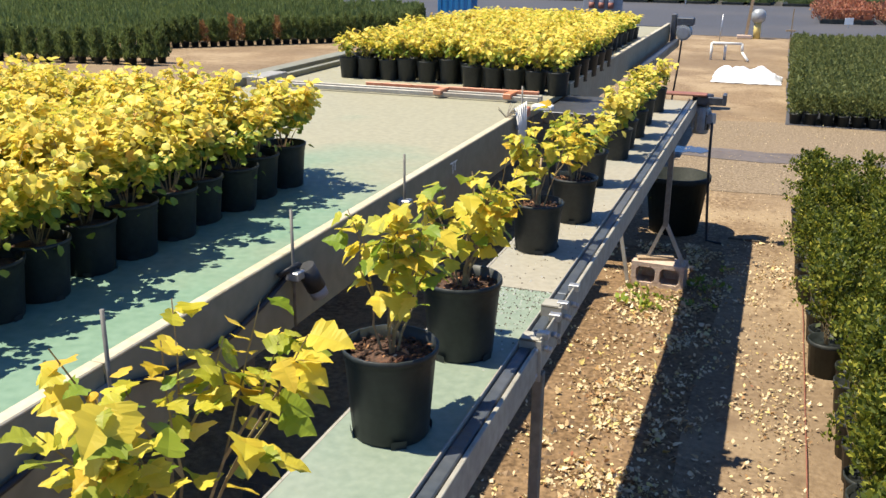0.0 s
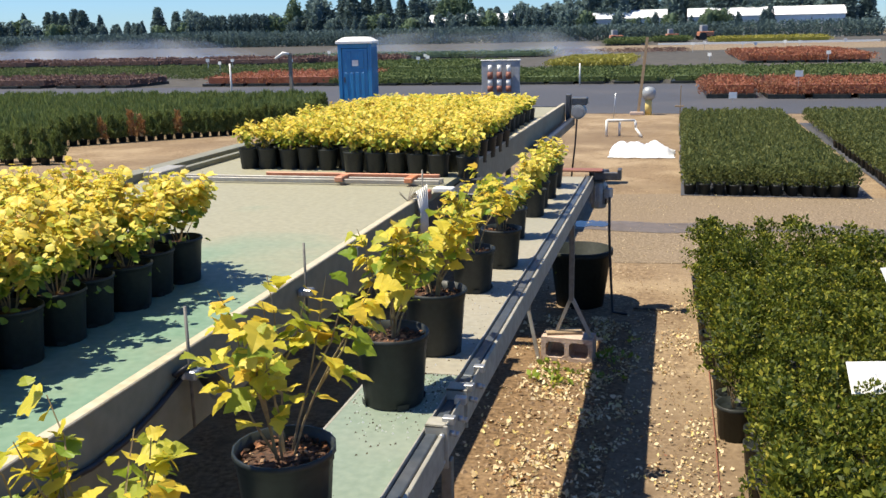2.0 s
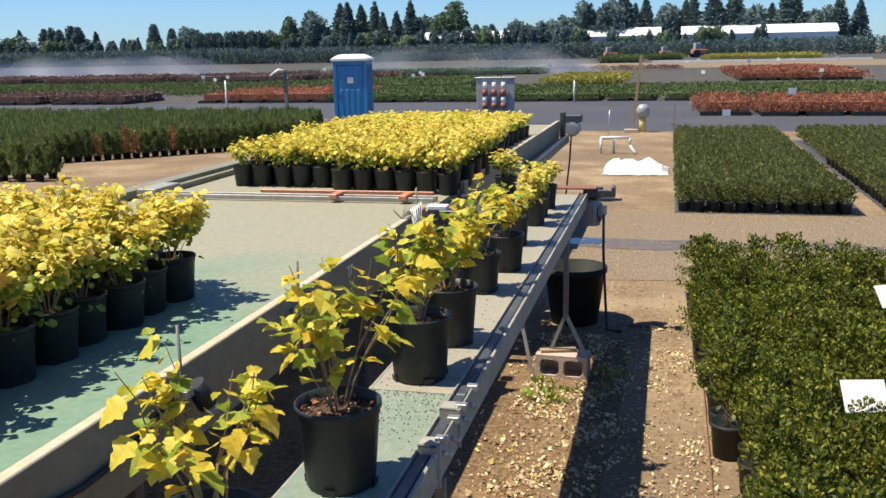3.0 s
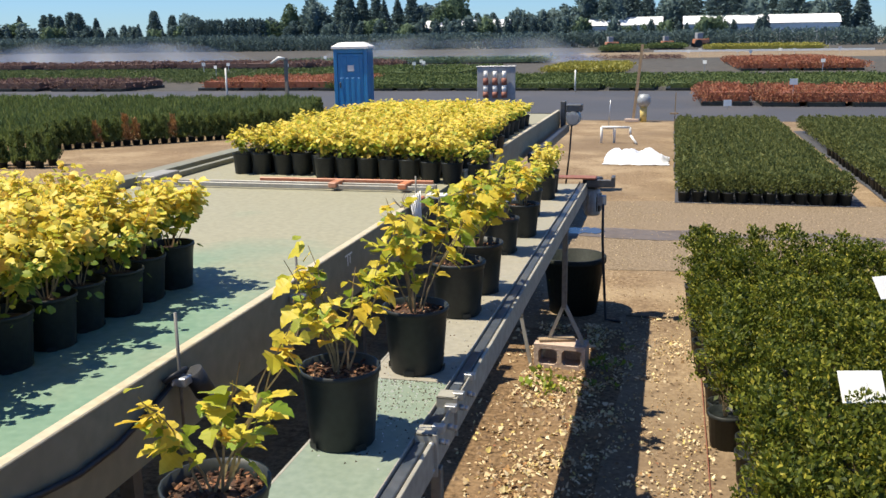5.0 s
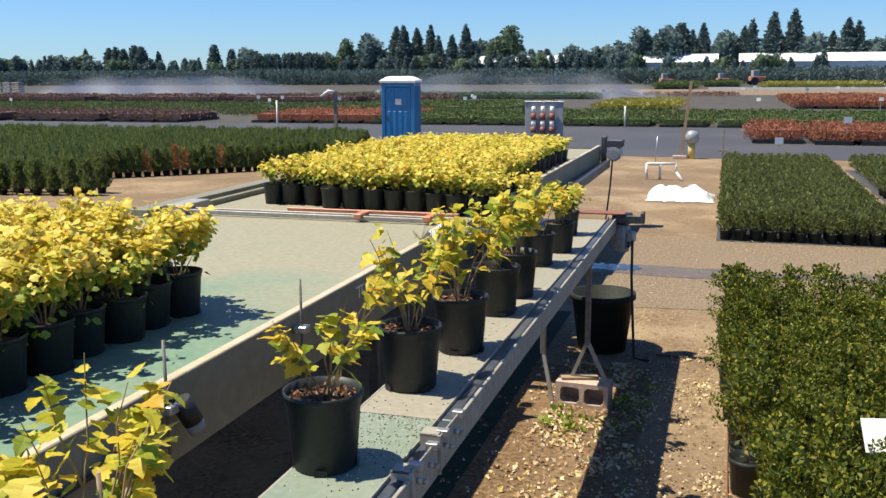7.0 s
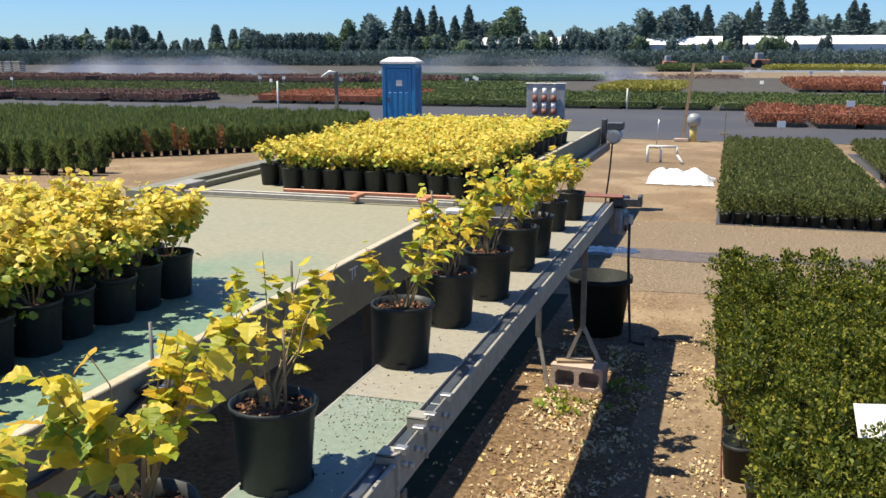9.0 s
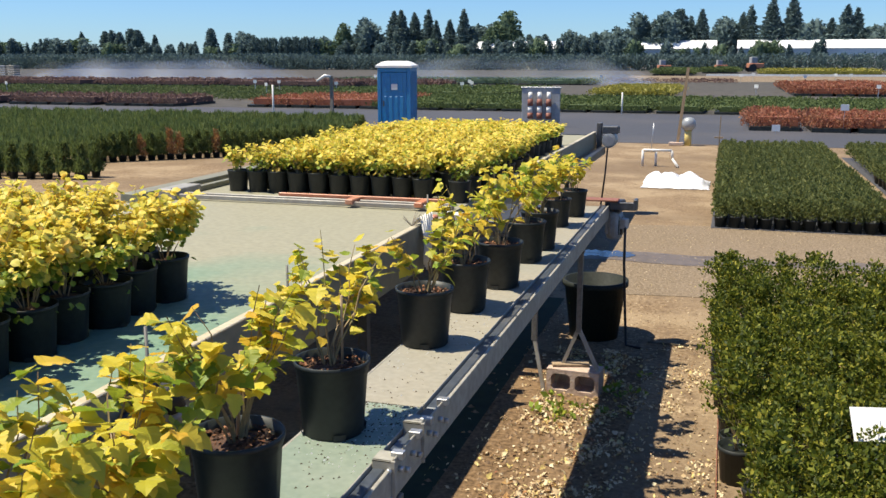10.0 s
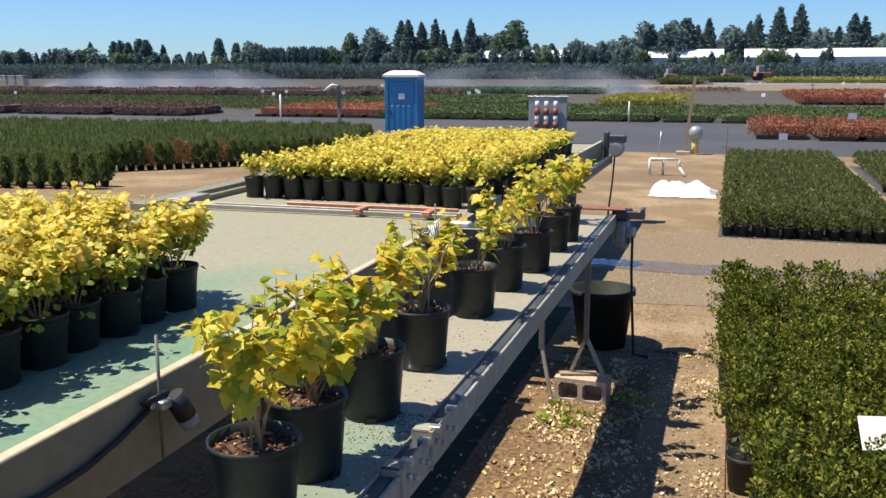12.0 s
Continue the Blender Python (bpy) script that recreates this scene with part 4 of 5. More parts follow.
CROWNS = {"fir": [fir_crown(s, 0.30) for s in (1, 2, 3, 4)], "column": [column_crown(s, 0.13) for s in (4, 5)], "broad": [broad_crown(s, TREEHAZE) for s in (6, 7, 8)], "pale": [broad_crown(s, TREEGREEN) for s in (9, 10)]}
LOW = {"fir": [fir_crown(s, 0.24, 900) for s in (11, 12)], "column": [column_crown(s, 0.15, 900, 0.055) for s in (14, 15)], "broad": [broad_crown(s, m, 170, 0.075) for s, m in ((16, TREEHAZE), (17, TREEGREEN))]}
bm = bm_new()
tube(bm, [(0, 0, 0), (0.004, 0, 0.4), (0, 0, 0.9)], [0.022, 0.014, 0.003], 6)
for k in range(5):
    a = 2.2 * k
    tube(bm, [(0, 0, 0.25 + 0.1 * k), (0.1 * math.cos(a), 0.1 * math.sin(a), 0.36 + 0.1 * k)], [0.008, 0.003], 4)
TRUNK = mesh_of("trunk", bm, BARK)
TREE_LABEL = {"fir": "tall dark fir on the skyline", "column": "slender columnar evergreen on the skyline", "broad": "rounded broadleaf tree on the skyline", "pale": "rounded pale green broadleaf tree on the skyline"}


def tree(kind, x, y, h, seed, wide=1.0, crowns=CROWNS):
    t = thing("tree", TREE_LABEL[kind], "tree", "skyline trees", pose(x, y, 0, 0, 0, seed * 73 % 360) @ Matrix.Diagonal((h * wide, h * wide, h, 1)))
    part("trunk", TRUNK, BARK, t)
    part("crown", crowns[kind][seed % len(crowns[kind])], TREEHAZE, t)


rt = random.Random(5)
n = 0
SKYLINE = {
    "fir": "-200.7:11.6 -174:10.4 -93.5:16.5 -90.3:16.7 -87.4:16 -83.3:16.7 -80.4:13.7 -76.4:13.9 -71.7:16.5 -9.8:13.8 -7:15.8 3.4:14.8 5.3:16.5 10.5:17.8 15.5:18.8 25.1:13.2 28.3:16.2 31:15.4 41.2:14.9 46.4:13.4",
    "column": "-192.6:11.8 -188.5:12 -185:11.4 -181.5:12.4 -178:12 -167.1:7.6 -164.6:8.2 -152.8:12.2 -147.7:10.9 -53.7:9.7 -50.9:9.3 -48.5:9.6 -12.7:15.9",
    "broad": "-139.8:11.3 -115:9.7 -101:15 -66.4:13.4 -42.1:10.9 -37.6:10.2 -27.8:11.4 -32:10.6 -19.2:15 -15.3:15.4 -1.5:13.9 19.5:13.1 36.2:12.2",
    "pale": "-108.4:13.3 -60:16.3",
}
WIDE = {"fir": 1.0, "column": 1.25, "broad": 1.05, "pale": 1.0}
for kind, spots in SKYLINE.items():
    for spot in spots.split():
        x, h = (float(v) for v in spot.split(":"))
        tree(kind, x, 262 + rt.uniform(-2, 2), h, n, WIDE[kind] * rt.uniform(0.9, 1.12))
        n += 1
# the lower belt of trees: mixed at one end, a clipped row of columns, then young columns before the growing houses
for i in range(48):
    x = -246 + 2.35 * i + rt.uniform(-0.8, 0.8)
    kind = rt.choice(("fir", "fir", "column", "broad")) if x < -196 else rt.choice(("broad", "broad", "column", "fir"))
    tree(kind, x, 256 + rt.uniform(-3, 3), rt.uniform(7.6, 9.9) * (1.0 if x < -196 else 0.84), n, 1.25, LOW)
    n += 1
for i in range(24):
    if i == 10:
        continue
    tree("column", -134.5 + 0.92 * i, 252 + rt.uniform(-0.3, 0.3), rt.uniform(8.7, 9.3), n, 0.75, LOW)
    n += 1
for i in range(20):
    tree(rt.choice(("column", "broad", "fir")), -112 + 2.5 * i + rt.uniform(-0.7, 0.7), 254 + rt.uniform(-2, 2), rt.uniform(6.6, 8.8), n, 1.25, LOW)
    n += 1
for i in range(44):
    x = -61.5 + 1.95 * i + rt.uniform(-0.8, 0.8)
    if -21.6 < x < -4.5 and rt.random() < 0.55 or 3 < x < 34 and rt.random() < 0.3:
        continue
    tree(rt.choice(("column", "column", "broad")), x, 248 + rt.uniform(-2, 2), rt.uniform(7.4, 9.2) if x < -22 else rt.uniform(5.6, 8.2), n, 0.95, LOW)
    n += 1
g = np.random.default_rng(3)
hx = g.uniform(-250, 70, 6500)
tufts = np.stack([hx, g.uniform(240, 246, 6500), np.zeros(6500), np.where(hx < -112, 0.9, 0.85) * g.uniform(0.75, 1.1, 6500)], 1)
tagged(new("far_hedge", blade_mesh("far_hedge", tufts, TREEHAZE, 14, 4.6, 0.9, 0.55, 0.7, 3, 0.35, 0.35, True)), "dark hedge along the foot of the skyline trees", "hedge", kind="stuff")


def glasshouse(x0, x1, y, h):
    t = thing("glasshouse", "long white plastic-covered growing house", "greenhouse", "white growing houses")
    bm = bm_new()
    box(bm, x0, y, 0, x1, y + 9, h * 0.72)
    part("wall", bm, WHITEROOF, t)
    bm = bm_new()
    prof = [(y - 0.3, h * 0.72), (y + 1.5, h * 0.9), (y + 4.5, h), (y + 7.5, h * 0.9), (y + 9.3, h * 0.72)]
    a = [bm.verts.new((x0 - 0.2, py, pz)) for py, pz in prof]
    b = [bm.verts.new((x1 + 0.2, py, pz)) for py, pz in prof]
    for i in range(4):
        bm.faces.new((a[i], b[i], b[i + 1], a[i + 1]))
    bm.faces.new(a)
    bm.faces.new(b[::-1])
    part("roof", bm, FILM, t)


for x0, x1 in ((-66.5, -43.5), (-21.9, -3.0), (2.4, 20.5), (21.0, 40.0)):
    glasshouse(x0, x1, 253.5, 7.7)

# ---------------------------------------------------------------- things beyond the table


def toilet():
    t = thing("portable_toilet", "blue plastic portable toilet with a white roof", "portable toilet", "", pose(-9.10, 26.5, 0, 0, 0, 8) @ Matrix.Diagonal((0.87, 0.90, 1.05, 1)))
    bm = bm_new()
    box(bm, -0.58, -0.58, 0.0, 0.58, 0.58, 0.10, 0.01)
    part("base", bm, GREYPANEL, t)
    bm = bm_new()
    for x0, y0, x1, y1 in ((-0.56, -0.50, -0.52, 0.56), (0.52, -0.50, 0.56, 0.56), (-0.52, 0.52, 0.52, 0.56)):
        box(bm, x0, y0, 0.10, x1, y1, 2.0, 0.006)
    wall = part("wall", bm, BLUE, t)
    for k in range(5):
        y = -0.4 + 0.2 * k
        for a, b in ((0.56, 0.585), (-0.585, -0.56)):
            bm = bm_new()
            box(bm, a, y, 0.2, b, y + 0.08, 1.9, 0.006)
            part("rib", bm, BLUE, wall)
    bm = bm_new()
    box(bm, -0.56, -0.56, 0.10, -0.44, -0.50, 2.0, 0.01)
    box(bm, 0.44, -0.56, 0.10, 0.56, -0.50, 2.0, 0.01)
    box(bm, -0.44, -0.56, 1.88, 0.44, -0.50, 2.0, 0.01)
    part("door_frame", bm, BLUE, t)
    bm = bm_new()
    box(bm, -0.43, -0.545, 0.13, 0.43, -0.51, 1.87, 0.01)
    for x in (-0.36, -0.17, 0.02, 0.21):
        box(bm, x, -0.565, 0.2, x + 0.11, -0.545, 1.22, 0.008)
    for x in (-0.30, 0.12):
        box(bm, x, -0.565, 1.35, x + 0.18, -0.545, 1.80, 0.008)
    d = part("door", bm, BLUE, t)
    bm = bm_new()
    box(bm, -0.09, -0.572, 1.40, 0.12, -0.566, 1.56, 0.002)
    part("sign", bm, WHITEROOF, d, "small white sign")
    bm = bm_new()
    box(bm, -0.38, -0.585, 0.95, -0.33, -0.566, 1.10, 0.005)
    part("latch", bm, DARKSTEEL, d)
    bm = bm_new()
    vs = []
    for z, s in ((2.0, 0.62), (2.06, 0.62), (2.16, 0.42), (2.18, 0.30)):
        vs.append([bm.verts.new((sx * s, sy * s, z)) for sx, sy in ((-1, -1), (1, -1), (1, 1), (-1, 1))])
    for a, b in zip(vs, vs[1:]):
        for k in range(4):
            bm.faces.new((a[k], a[(k + 1) % 4], b[(k + 1) % 4], b[k]))
    bm.faces.new(vs[0][::-1])
    bm.faces.new(vs[-1])
    part("roof", bm, WHITEROOF, t, "domed white roof")


toilet()


def cabinet():
    t = thing("control_board", "grey panel on posts carrying three red and white bottles", "panel", "", pose(-6.05, 33.0, 0))
    bm = bm_new()
    box(bm, -0.68, 0, 0.18, 0.68, 0.10, 1.36, 0.01)
    part("panel", bm, GREYPANEL, t)
    bm = bm_new()
    box(bm, -0.72, -0.03, 1.36, 0.72, 0.14, 1.40, 0.01)
    part("top_cap", bm, STEEL, t)
    for x in (-0.6, 0.55):
        bm = bm_new()
        box(bm, x, 0.10, 0, x + 0.07, 0.17, 1.3, 0.005)
        part("post", bm, GREYWOOD, t)
    for i in range(3):
        x = -0.35 + 0.33 * i
        bm = bm_new()
        lathe(bm, [(0.0, 0.30), (0.10, 0.30), (0.10, 0.50), (0.0, 0.50)], 12, (x, -0.115, 0))
        b = part("red_bottle", bm, REDPAINT, t, "red banded bottle")
        for z0, z1, ra, mat_, nm in ((0.50, 0.74, 0.085, WHITEROOF, "white_band"), (0.74, 0.98, 0.10, REDPAINT, "red_band"), (0.98, 1.22, 0.075, WHITEROOF, "white_neck")):
            bm = bm_new()
            lathe(bm, [(0.0, z0), (ra, z0), (ra * 0.92, z1), (0.0, z1)], 12, (x, -0.115, 0))
            part(nm, bm, mat_, b)


cabinet()


def post(x, y, h, r, material, name, label, lean=0.0, square=False):
    t = thing(name, label, "post")
    bm = bm_new()
    tube(bm, [(x, y, 0), (x + lean * 0.5, y, h * 0.5), (x + lean, y, h)], r, 4 if square else 8)
    part("shaft", bm, material, t)
    return t


p = post(-12.72, 30.0, 1.80, 0.07, GREYWOOD, "wooden_post", "grey weathered wooden post with a white sprinkler head", 0.0, True)
bm = bm_new()
tube(bm, [(-12.72, 29.95, 1.78), (-12.92, 29.9, 1.80), (-13.22, 29.9, 1.62)], [0.03, 0.06, 0.035], 7)
part("sprinkler", bm, WHITEROOF, p, "white sprinkler head")
p = post(-15.45, 31.0, 1.45, 0.035, PVC, "white_stake", "thin white marker stake among the conifers")
p = post(-4.15, 42.0, 0.95, 0.035, PVC, "white_stake", "thin white marker stake in the yard")
p = post(-1.02, 26.8, 2.12, 0.055, WOOD, "leaning_board", "tall weathered timber leaning slightly at the standpipe", 0.20, True)
bm = bm_new()
box(bm, -1.24, 26.65, 0.004, -0.86, 26.85, 0.09, 0.01)
part("foot", bm, CONCRETE, p)
t = thing("standpipe", "yellow standpipe with a grey meter head", "standpipe")
bm = bm_new()
tube(bm, [(-0.74, 26.8, 0), (-0.74, 26.8, 0.43)], 0.095, 10)
part("pipe", bm, surface("yellow_pipe", (0.55, 0.42, 0.12), (0.66, 0.53, 0.2), 12, 3, 0.6), t)
bm = bm_new()
lathe(bm, [(0.0, 0.45), (0.13, 0.45), (0.19, 0.55), (0.19, 0.68), (0.12, 0.78), (0.0, 0.80)], 12, (-0.74, 26.8, -0.02))
part("meter", bm, MOTORMAT, t)
t = thing("cross_stake", "thin wooden stake with a short cross piece", "stake")
bm = bm_new()
tube(bm, [(0.10, 24.2, 0), (0.11, 24.2, 0.95)], 0.018, 4)
part("shaft", bm, WOOD, t)
bm = bm_new()
box(bm, -0.02, 24.17, 0.42, 0.20, 24.18, 0.46, 0.004)
part("cross_piece", bm, WOOD, t)
post(-1.55, 24.5, 0.75, 0.012, STEEL, "thin_rod", "thin bare steel rod in the earth", 0.04)

t = thing("pipe_frame", "low frame of white plastic pipe on the bare earth", "pipe frame", "", pose(-1.13, 21.2, 0))
for pts in ([(-0.36, 0, 0), (-0.36, 0, 0.36)], [(-0.36, 0, 0.36), (0.26, 0, 0.36)], [(0.26, 0, 0.36), (0.28, 0, 0.18)], [(0.28, 0, 0.18), (0.42, -0.2, 0.02)], [(-0.08, 0.1, 0), (-0.08, 0.1, 0.36)], [(-0.36, 0.02, 0.34), (-0.08, 0.1, 0.34)]):
    bm = bm_new()
    tube(bm, pts, 0.028, 8)
    part("pipe", bm, PVC, t)

# heap of white film
bm = bm_new()
r = random.Random(12)
cols, rows_ = 30, 12
gridv = []
for j in range(rows_):
    line = []
    for i in range(cols):
        u, v = i / (cols - 1) * 2 - 1, j / (rows_ - 1) * 2 - 1
        e = max(0.0, 1 - abs(u) ** 2.6 - abs(v) ** 2.4)
        z = (0.25 * e ** 0.5) * (0.7 + 0.8 * noise.noise(Vector((u * 3.2, v * 2.0, 1.0)))) + 0.03 * noise.noise(Vector((u * 9, v * 7, 3))) * (e > 0)
        line.append(bm.verts.new((-0.60 + u * (0.60 + 0.05 * noise.noise(Vector((v * 4, 0, 0)))), 18.1 + v * (0.62 + 0.10 * noise.noise(Vector((u * 4, 5, 0)))), max(0.014, z + 0.014))))
    gridv.append(line)
for j in range(rows_ - 1):
    for i in range(cols - 1):
        f = bm.faces.new((gridv[j][i], gridv[j][i + 1], gridv[j + 1][i + 1], gridv[j + 1][i]))
        f.smooth = True
tagged(new("plastic_film", mesh_of("plastic_film", bm, FILM)), "crumpled white plastic film lying on the earth", "plastic film")

for x, y, z in ((1.78, 31.8, 0.10), (3.9, 33.0, 0.72)):
    t = thing("plant_tag", "small white card tag on a stake at the red bed", "plant tag", "", pose(x, y, 0, 0, 0, 10))
    bm = bm_new()
    box(bm, -0.13, -0.003, z, 0.13, 0.003, z + 0.20, 0.001)
    part("card", bm, WHITEROOF, t)
    bm = bm_new()
    tube(bm, [(0, 0.01, 0), (0, 0.01, z + 0.12)], 0.008, 5)
    part("stake", bm, STEEL, t)
rr = random.Random(31)
for k in range(26):
    x, y = rr.choice(((-60, 48), (-40, 57), (-25, 57), (-10, 62), (-2, 95), (8, 110), (-30, 90), (16, 60)))
    x, y = x + rr.uniform(-12, 12), y + rr.uniform(-3, 10)
    t = thing("field_tag", "white marker card on a stake in a far bed", "marker", "far bed markers", pose(x, y, 0, 0, 0, rr.uniform(-20, 20)))
    bm = bm_new()
    s = 0.06 + y * 0.0010
    box(bm, -s, -0.01, 0.7, s, 0.01, 0.7 + s * 1.7)
    part("card", bm, WHITEROOF, t)
    bm = bm_new()
    tube(bm, [(0, 0.03, 0), (0, 0.03, 0.8)], 0.02, 5)
    part("stake", bm, STEEL, t)

# machines far off
for x, y, s in ((-12.5, 205, 1.0), (-1.2, 228, 1.0), (6.2, 222, 1.25)):
    t = thing("far_tractor", "small orange farm machine far across the field", "tractor", "", pose(x, y, 0, 0, 0, 20) @ Matrix.Scale(s, 4))
    bm = bm_new()
    box(bm, -1.5, -0.7, 0.7, 1.2, 0.7, 1.5, 0.08)
    part("body", bm, ORANGE, t)
    bm = bm_new()
    box(bm, -1.1, -0.6, 1.5, 0.0, 0.6, 2.6, 0.06)
    part("cab", bm, GREYPANEL, t)
    for wx, wr in ((-0.9, 0.7), (0.9, 0.45)):
        for wy in (-0.95, 0.75):
            bm = bm_new()
            tube(bm, [(wx, wy, wr), (wx, wy + 0.25, wr)], wr, 14)
            part("wheel", bm, RUBBER, t)
t = thing("far_benches", "pale stacked benches by a far shed", "benches", "", pose(-118, 132, 0) @ Matrix.Scale(0.7, 4))
for k in range(4):
    bm = bm_new()
    for j in range(5):
        box(bm, -5 + 2.6 * k, 0, 0.5 * j, -3 + 2.6 * k, 2, 0.5 * j + 0.32, 0.03)
    part("bench", bm, GREYRAIL if k % 2 else GREYPANEL, t)

# ---------------------------------------------------------------- machinery at the belt's far end


def motor(x, y, z, axis, s, name, label):
    t = thing(name, label, "motor", "", pose(x, y, z, *axis) @ Matrix.Scale(s, 4))
    bm = bm_new()
    lathe(bm, [(0.0, -0.14), (0.062, -0.14), (0.07, -0.12), (0.07, 0.08), (0.055, 0.10), (0.0, 0.10)], 20)
    b = part("housing", bm, MOTORMAT, t)
    for k in range(12):
        a = 2 * math.pi * k / 12
        bm = bm_new()
        box(bm, 0.068, -0.003, -0.10, 0.082, 0.003, 0.06)
        bmesh.ops.rotate(bm, cent=(0, 0, 0), matrix=Matrix.Rotation(a, 3, "Z"), verts=bm.verts)
        part("fin", bm, MOTORMAT, b)
    bm = bm_new()
    box(bm, 0.07, -0.04, -0.05, 0.12, 0.04, 0.04, 0.006)
    part("terminal_box", bm, MOTORMAT, t)
    bm = bm_new()
    box(bm, -0.07, -0.07, 0.10, 0.07, 0.07, 0.20, 0.01)
    part("gearbox", bm, DARKSTEEL, t)
    return t


motor(-0.66, 8.32, 0.90, (0, 0, -20), 1.0, "drive_motor", "grey finned electric motor hanging at the belt's end")
t = thing("end_motor", "dark grey motor and gearbox at the table's far corner", "motor", "", pose(-1.62, 15.5, 0.98))
bm = bm_new()
tube(bm, [(0.06, -0.10, 0.04), (0.06, 0.22, 0.04)], 0.115, 18)
part("housing", bm, MOTORMAT, t)
bm = bm_new()
tube(bm, [(0.06, -0.135, 0.04), (0.06, -0.102, 0.04)], 0.085, 18)
part("fan_cover", bm, STEEL, t, "round pale fan cover")
bm = bm_new()
box(bm, -0.06, -0.06, 0.15, 0.20, 0.20, 0.27, 0.012)
part("gearbox", bm, DARKSTEEL, t)
bm = bm_new()
box(bm, -0.15, -0.04, -0.10, -0.07, 0.14, 0.32, 0.008)
part("mounting_plate", bm, DARKSTEEL, t)
t = thing("diverter_plate", "rusty red diverter plate across the belt's end", "diverter")
bm = bm_new()
box(bm, -1.08, 8.18, BELT_Z + 0.04, -0.62, 8.30, BELT_Z + 0.06, 0.006)
part("plate", bm, REDPAINT, t)
bm = bm_new()
box(bm, -0.70, 8.20, BELT_Z - 0.03, -0.46, 8.24, BELT_Z + 0.036, 0.004)
box(bm, -0.49, 8.14, BELT_Z - 0.02, -0.46, 8.28, BELT_Z + 0.07, 0.004)
part("arm", bm, DARKSTEEL, t)
bm = bm_new()
tube(bm, [(-0.60, 8.30, 0.93), (-0.56, 8.25, 0.86), (-0.555, 8.22, 0.55), (-0.53, 8.22, 0.1), (-0.51, 8.2, YARD_Z + 0.012), (-0.38, 8.15, YARD_Z + 0.012)], 0.012, 7)
tagged(new("motor_cable", mesh_of("motor_cable", bm, RUBBER)), "black power cable hanging from the motor to the ground", "cable")
bm = bm_new()
tube(bm, [(-0.61, 8.28, 0.80), (-0.61, 8.28, 0.93)], 0.022, 8)
tagged(new("cable_plug", mesh_of("cable_plug", bm, RUBBER)), "black plug on the motor cable", "plug")
bm = bm_new()
tube(bm, [(-1.58, 15.45, 0.93), (-1.60, 15.4, 0.5), (-1.66, 15.3, YARD_Z)], 0.015, 6)
tagged(new("end_cable", mesh_of("end_cable", bm, RUBBER)), "black cable hanging at the table's end", "cable")
bm = bm_new()
box(bm, -1.72, 11.5, 0.80, -1.62, 15.5, 0.92, 0.01)
structure("drive_shaft_cover", bm, DARKSTEEL, "dark steel cover along the table side", "cover")

# ---------------------------------------------------------------- rods, cable and rope along the side panel


def guard_rod(y, top, sensor):
    t = thing("guard_rod", "thin steel rod clamped upright on the side panel", "rod", "rods along the side panel")
    bm = bm_new()
    tube(bm, [(WALL_X + 0.035, y, 0.86), (WALL_X + 0.035, y, top)], 0.0065, 8)
    part("rod", bm, DULLROD, t)
    bm = bm_new()
    box(bm, WALL_X, y - 0.028, WALL_TOP - 0.10, WALL_X + 0.07, y + 0.028, WALL_TOP - 0.065, 0.004)
    box(bm, WALL_X + 0.012, y - 0.045, WALL_TOP - 0.095, WALL_X + 0.028, y + 0.045, WALL_TOP - 0.07, 0.003)
    part("clamp", bm, STEEL, t, "bright bolted clamp")
    if sensor:
        bm = bm_new()
        tube(bm, [(WALL_X + 0.055, y + 0.055, WALL_TOP - 0.065), (WALL_X + 0.085, y + 0.09, WALL_TOP - 0.16)], 0.040, 14)
        part("sensor", bm, RUBBER, t, "black cylindrical sensor")
        bm = bm_new()
        tube(bm, [(WALL_X + 0.085, y + 0.09, WALL_TOP - 0.16), (WALL_X + 0.095, y + 0.102, WALL_TOP - 0.195)], 0.036, 14)
        # White cap given a grey material, so its shade is in the colour.
        part("sensor_lens", bm, GREYPANEL, t, "sensor cap, its white greyed for shade")


for y, top, sensor in ((1.93, 1.33, False), (3.01, 1.335, True), (4.16, 1.32, False), (6.38, 1.36, False)):
    guard_rod(y, top, sensor)
bm = bm_new()
pts = [(WALL_X + 0.02, -2.5, 0.86)]
for i in range(40):
    y = -2.0 + 0.2 * i
    dip = 0.10 * abs(math.sin((y - 1.93) * math.pi / 1.1)) if y < 3.05 else 0.28
    if y > 3.0:
        break
    pts.append((WALL_X + 0.016, y, WALL_TOP - 0.075 - dip * 1.0))
pts += [(WALL_X + 0.02, 2.92, WALL_TOP - 0.06), (WALL_X + 0.04, 3.05, WALL_TOP - 0.05)]
tube(bm, pts, 0.011, 8)
tagged(new("sensor_cable", mesh_of("sensor_cable", bm, RUBBER)), "dark cable looping along the side panel", "cable")
t = thing("rope_bundle", "bundle of pale rope hanging over the panel's end", "rope")
for k in range(6):
    bm = bm_new()
    o = 0.012 * k
    tube(bm, [(WALL_X - 0.05 + o, 6.32 + o, WALL_TOP + 0.01), (WALL_X + 0.01 + o, 6.30 + o, WALL_TOP + 0.06 + 0.008 * k), (WALL_X + 0.05 + o * 0.5, 6.27 + o, WALL_TOP - 0.08), (WALL_X + 0.05 + o * 0.4, 6.25 + o * 1.4, WALL_TOP - 0.27 - 0.02 * (k % 3))], 0.008, 6)
    part("strand", bm, PVC, t)
t = thing("dry_twigs", "bunch of dry twigs caught at the rope", "twigs")
rr = random.Random(8)
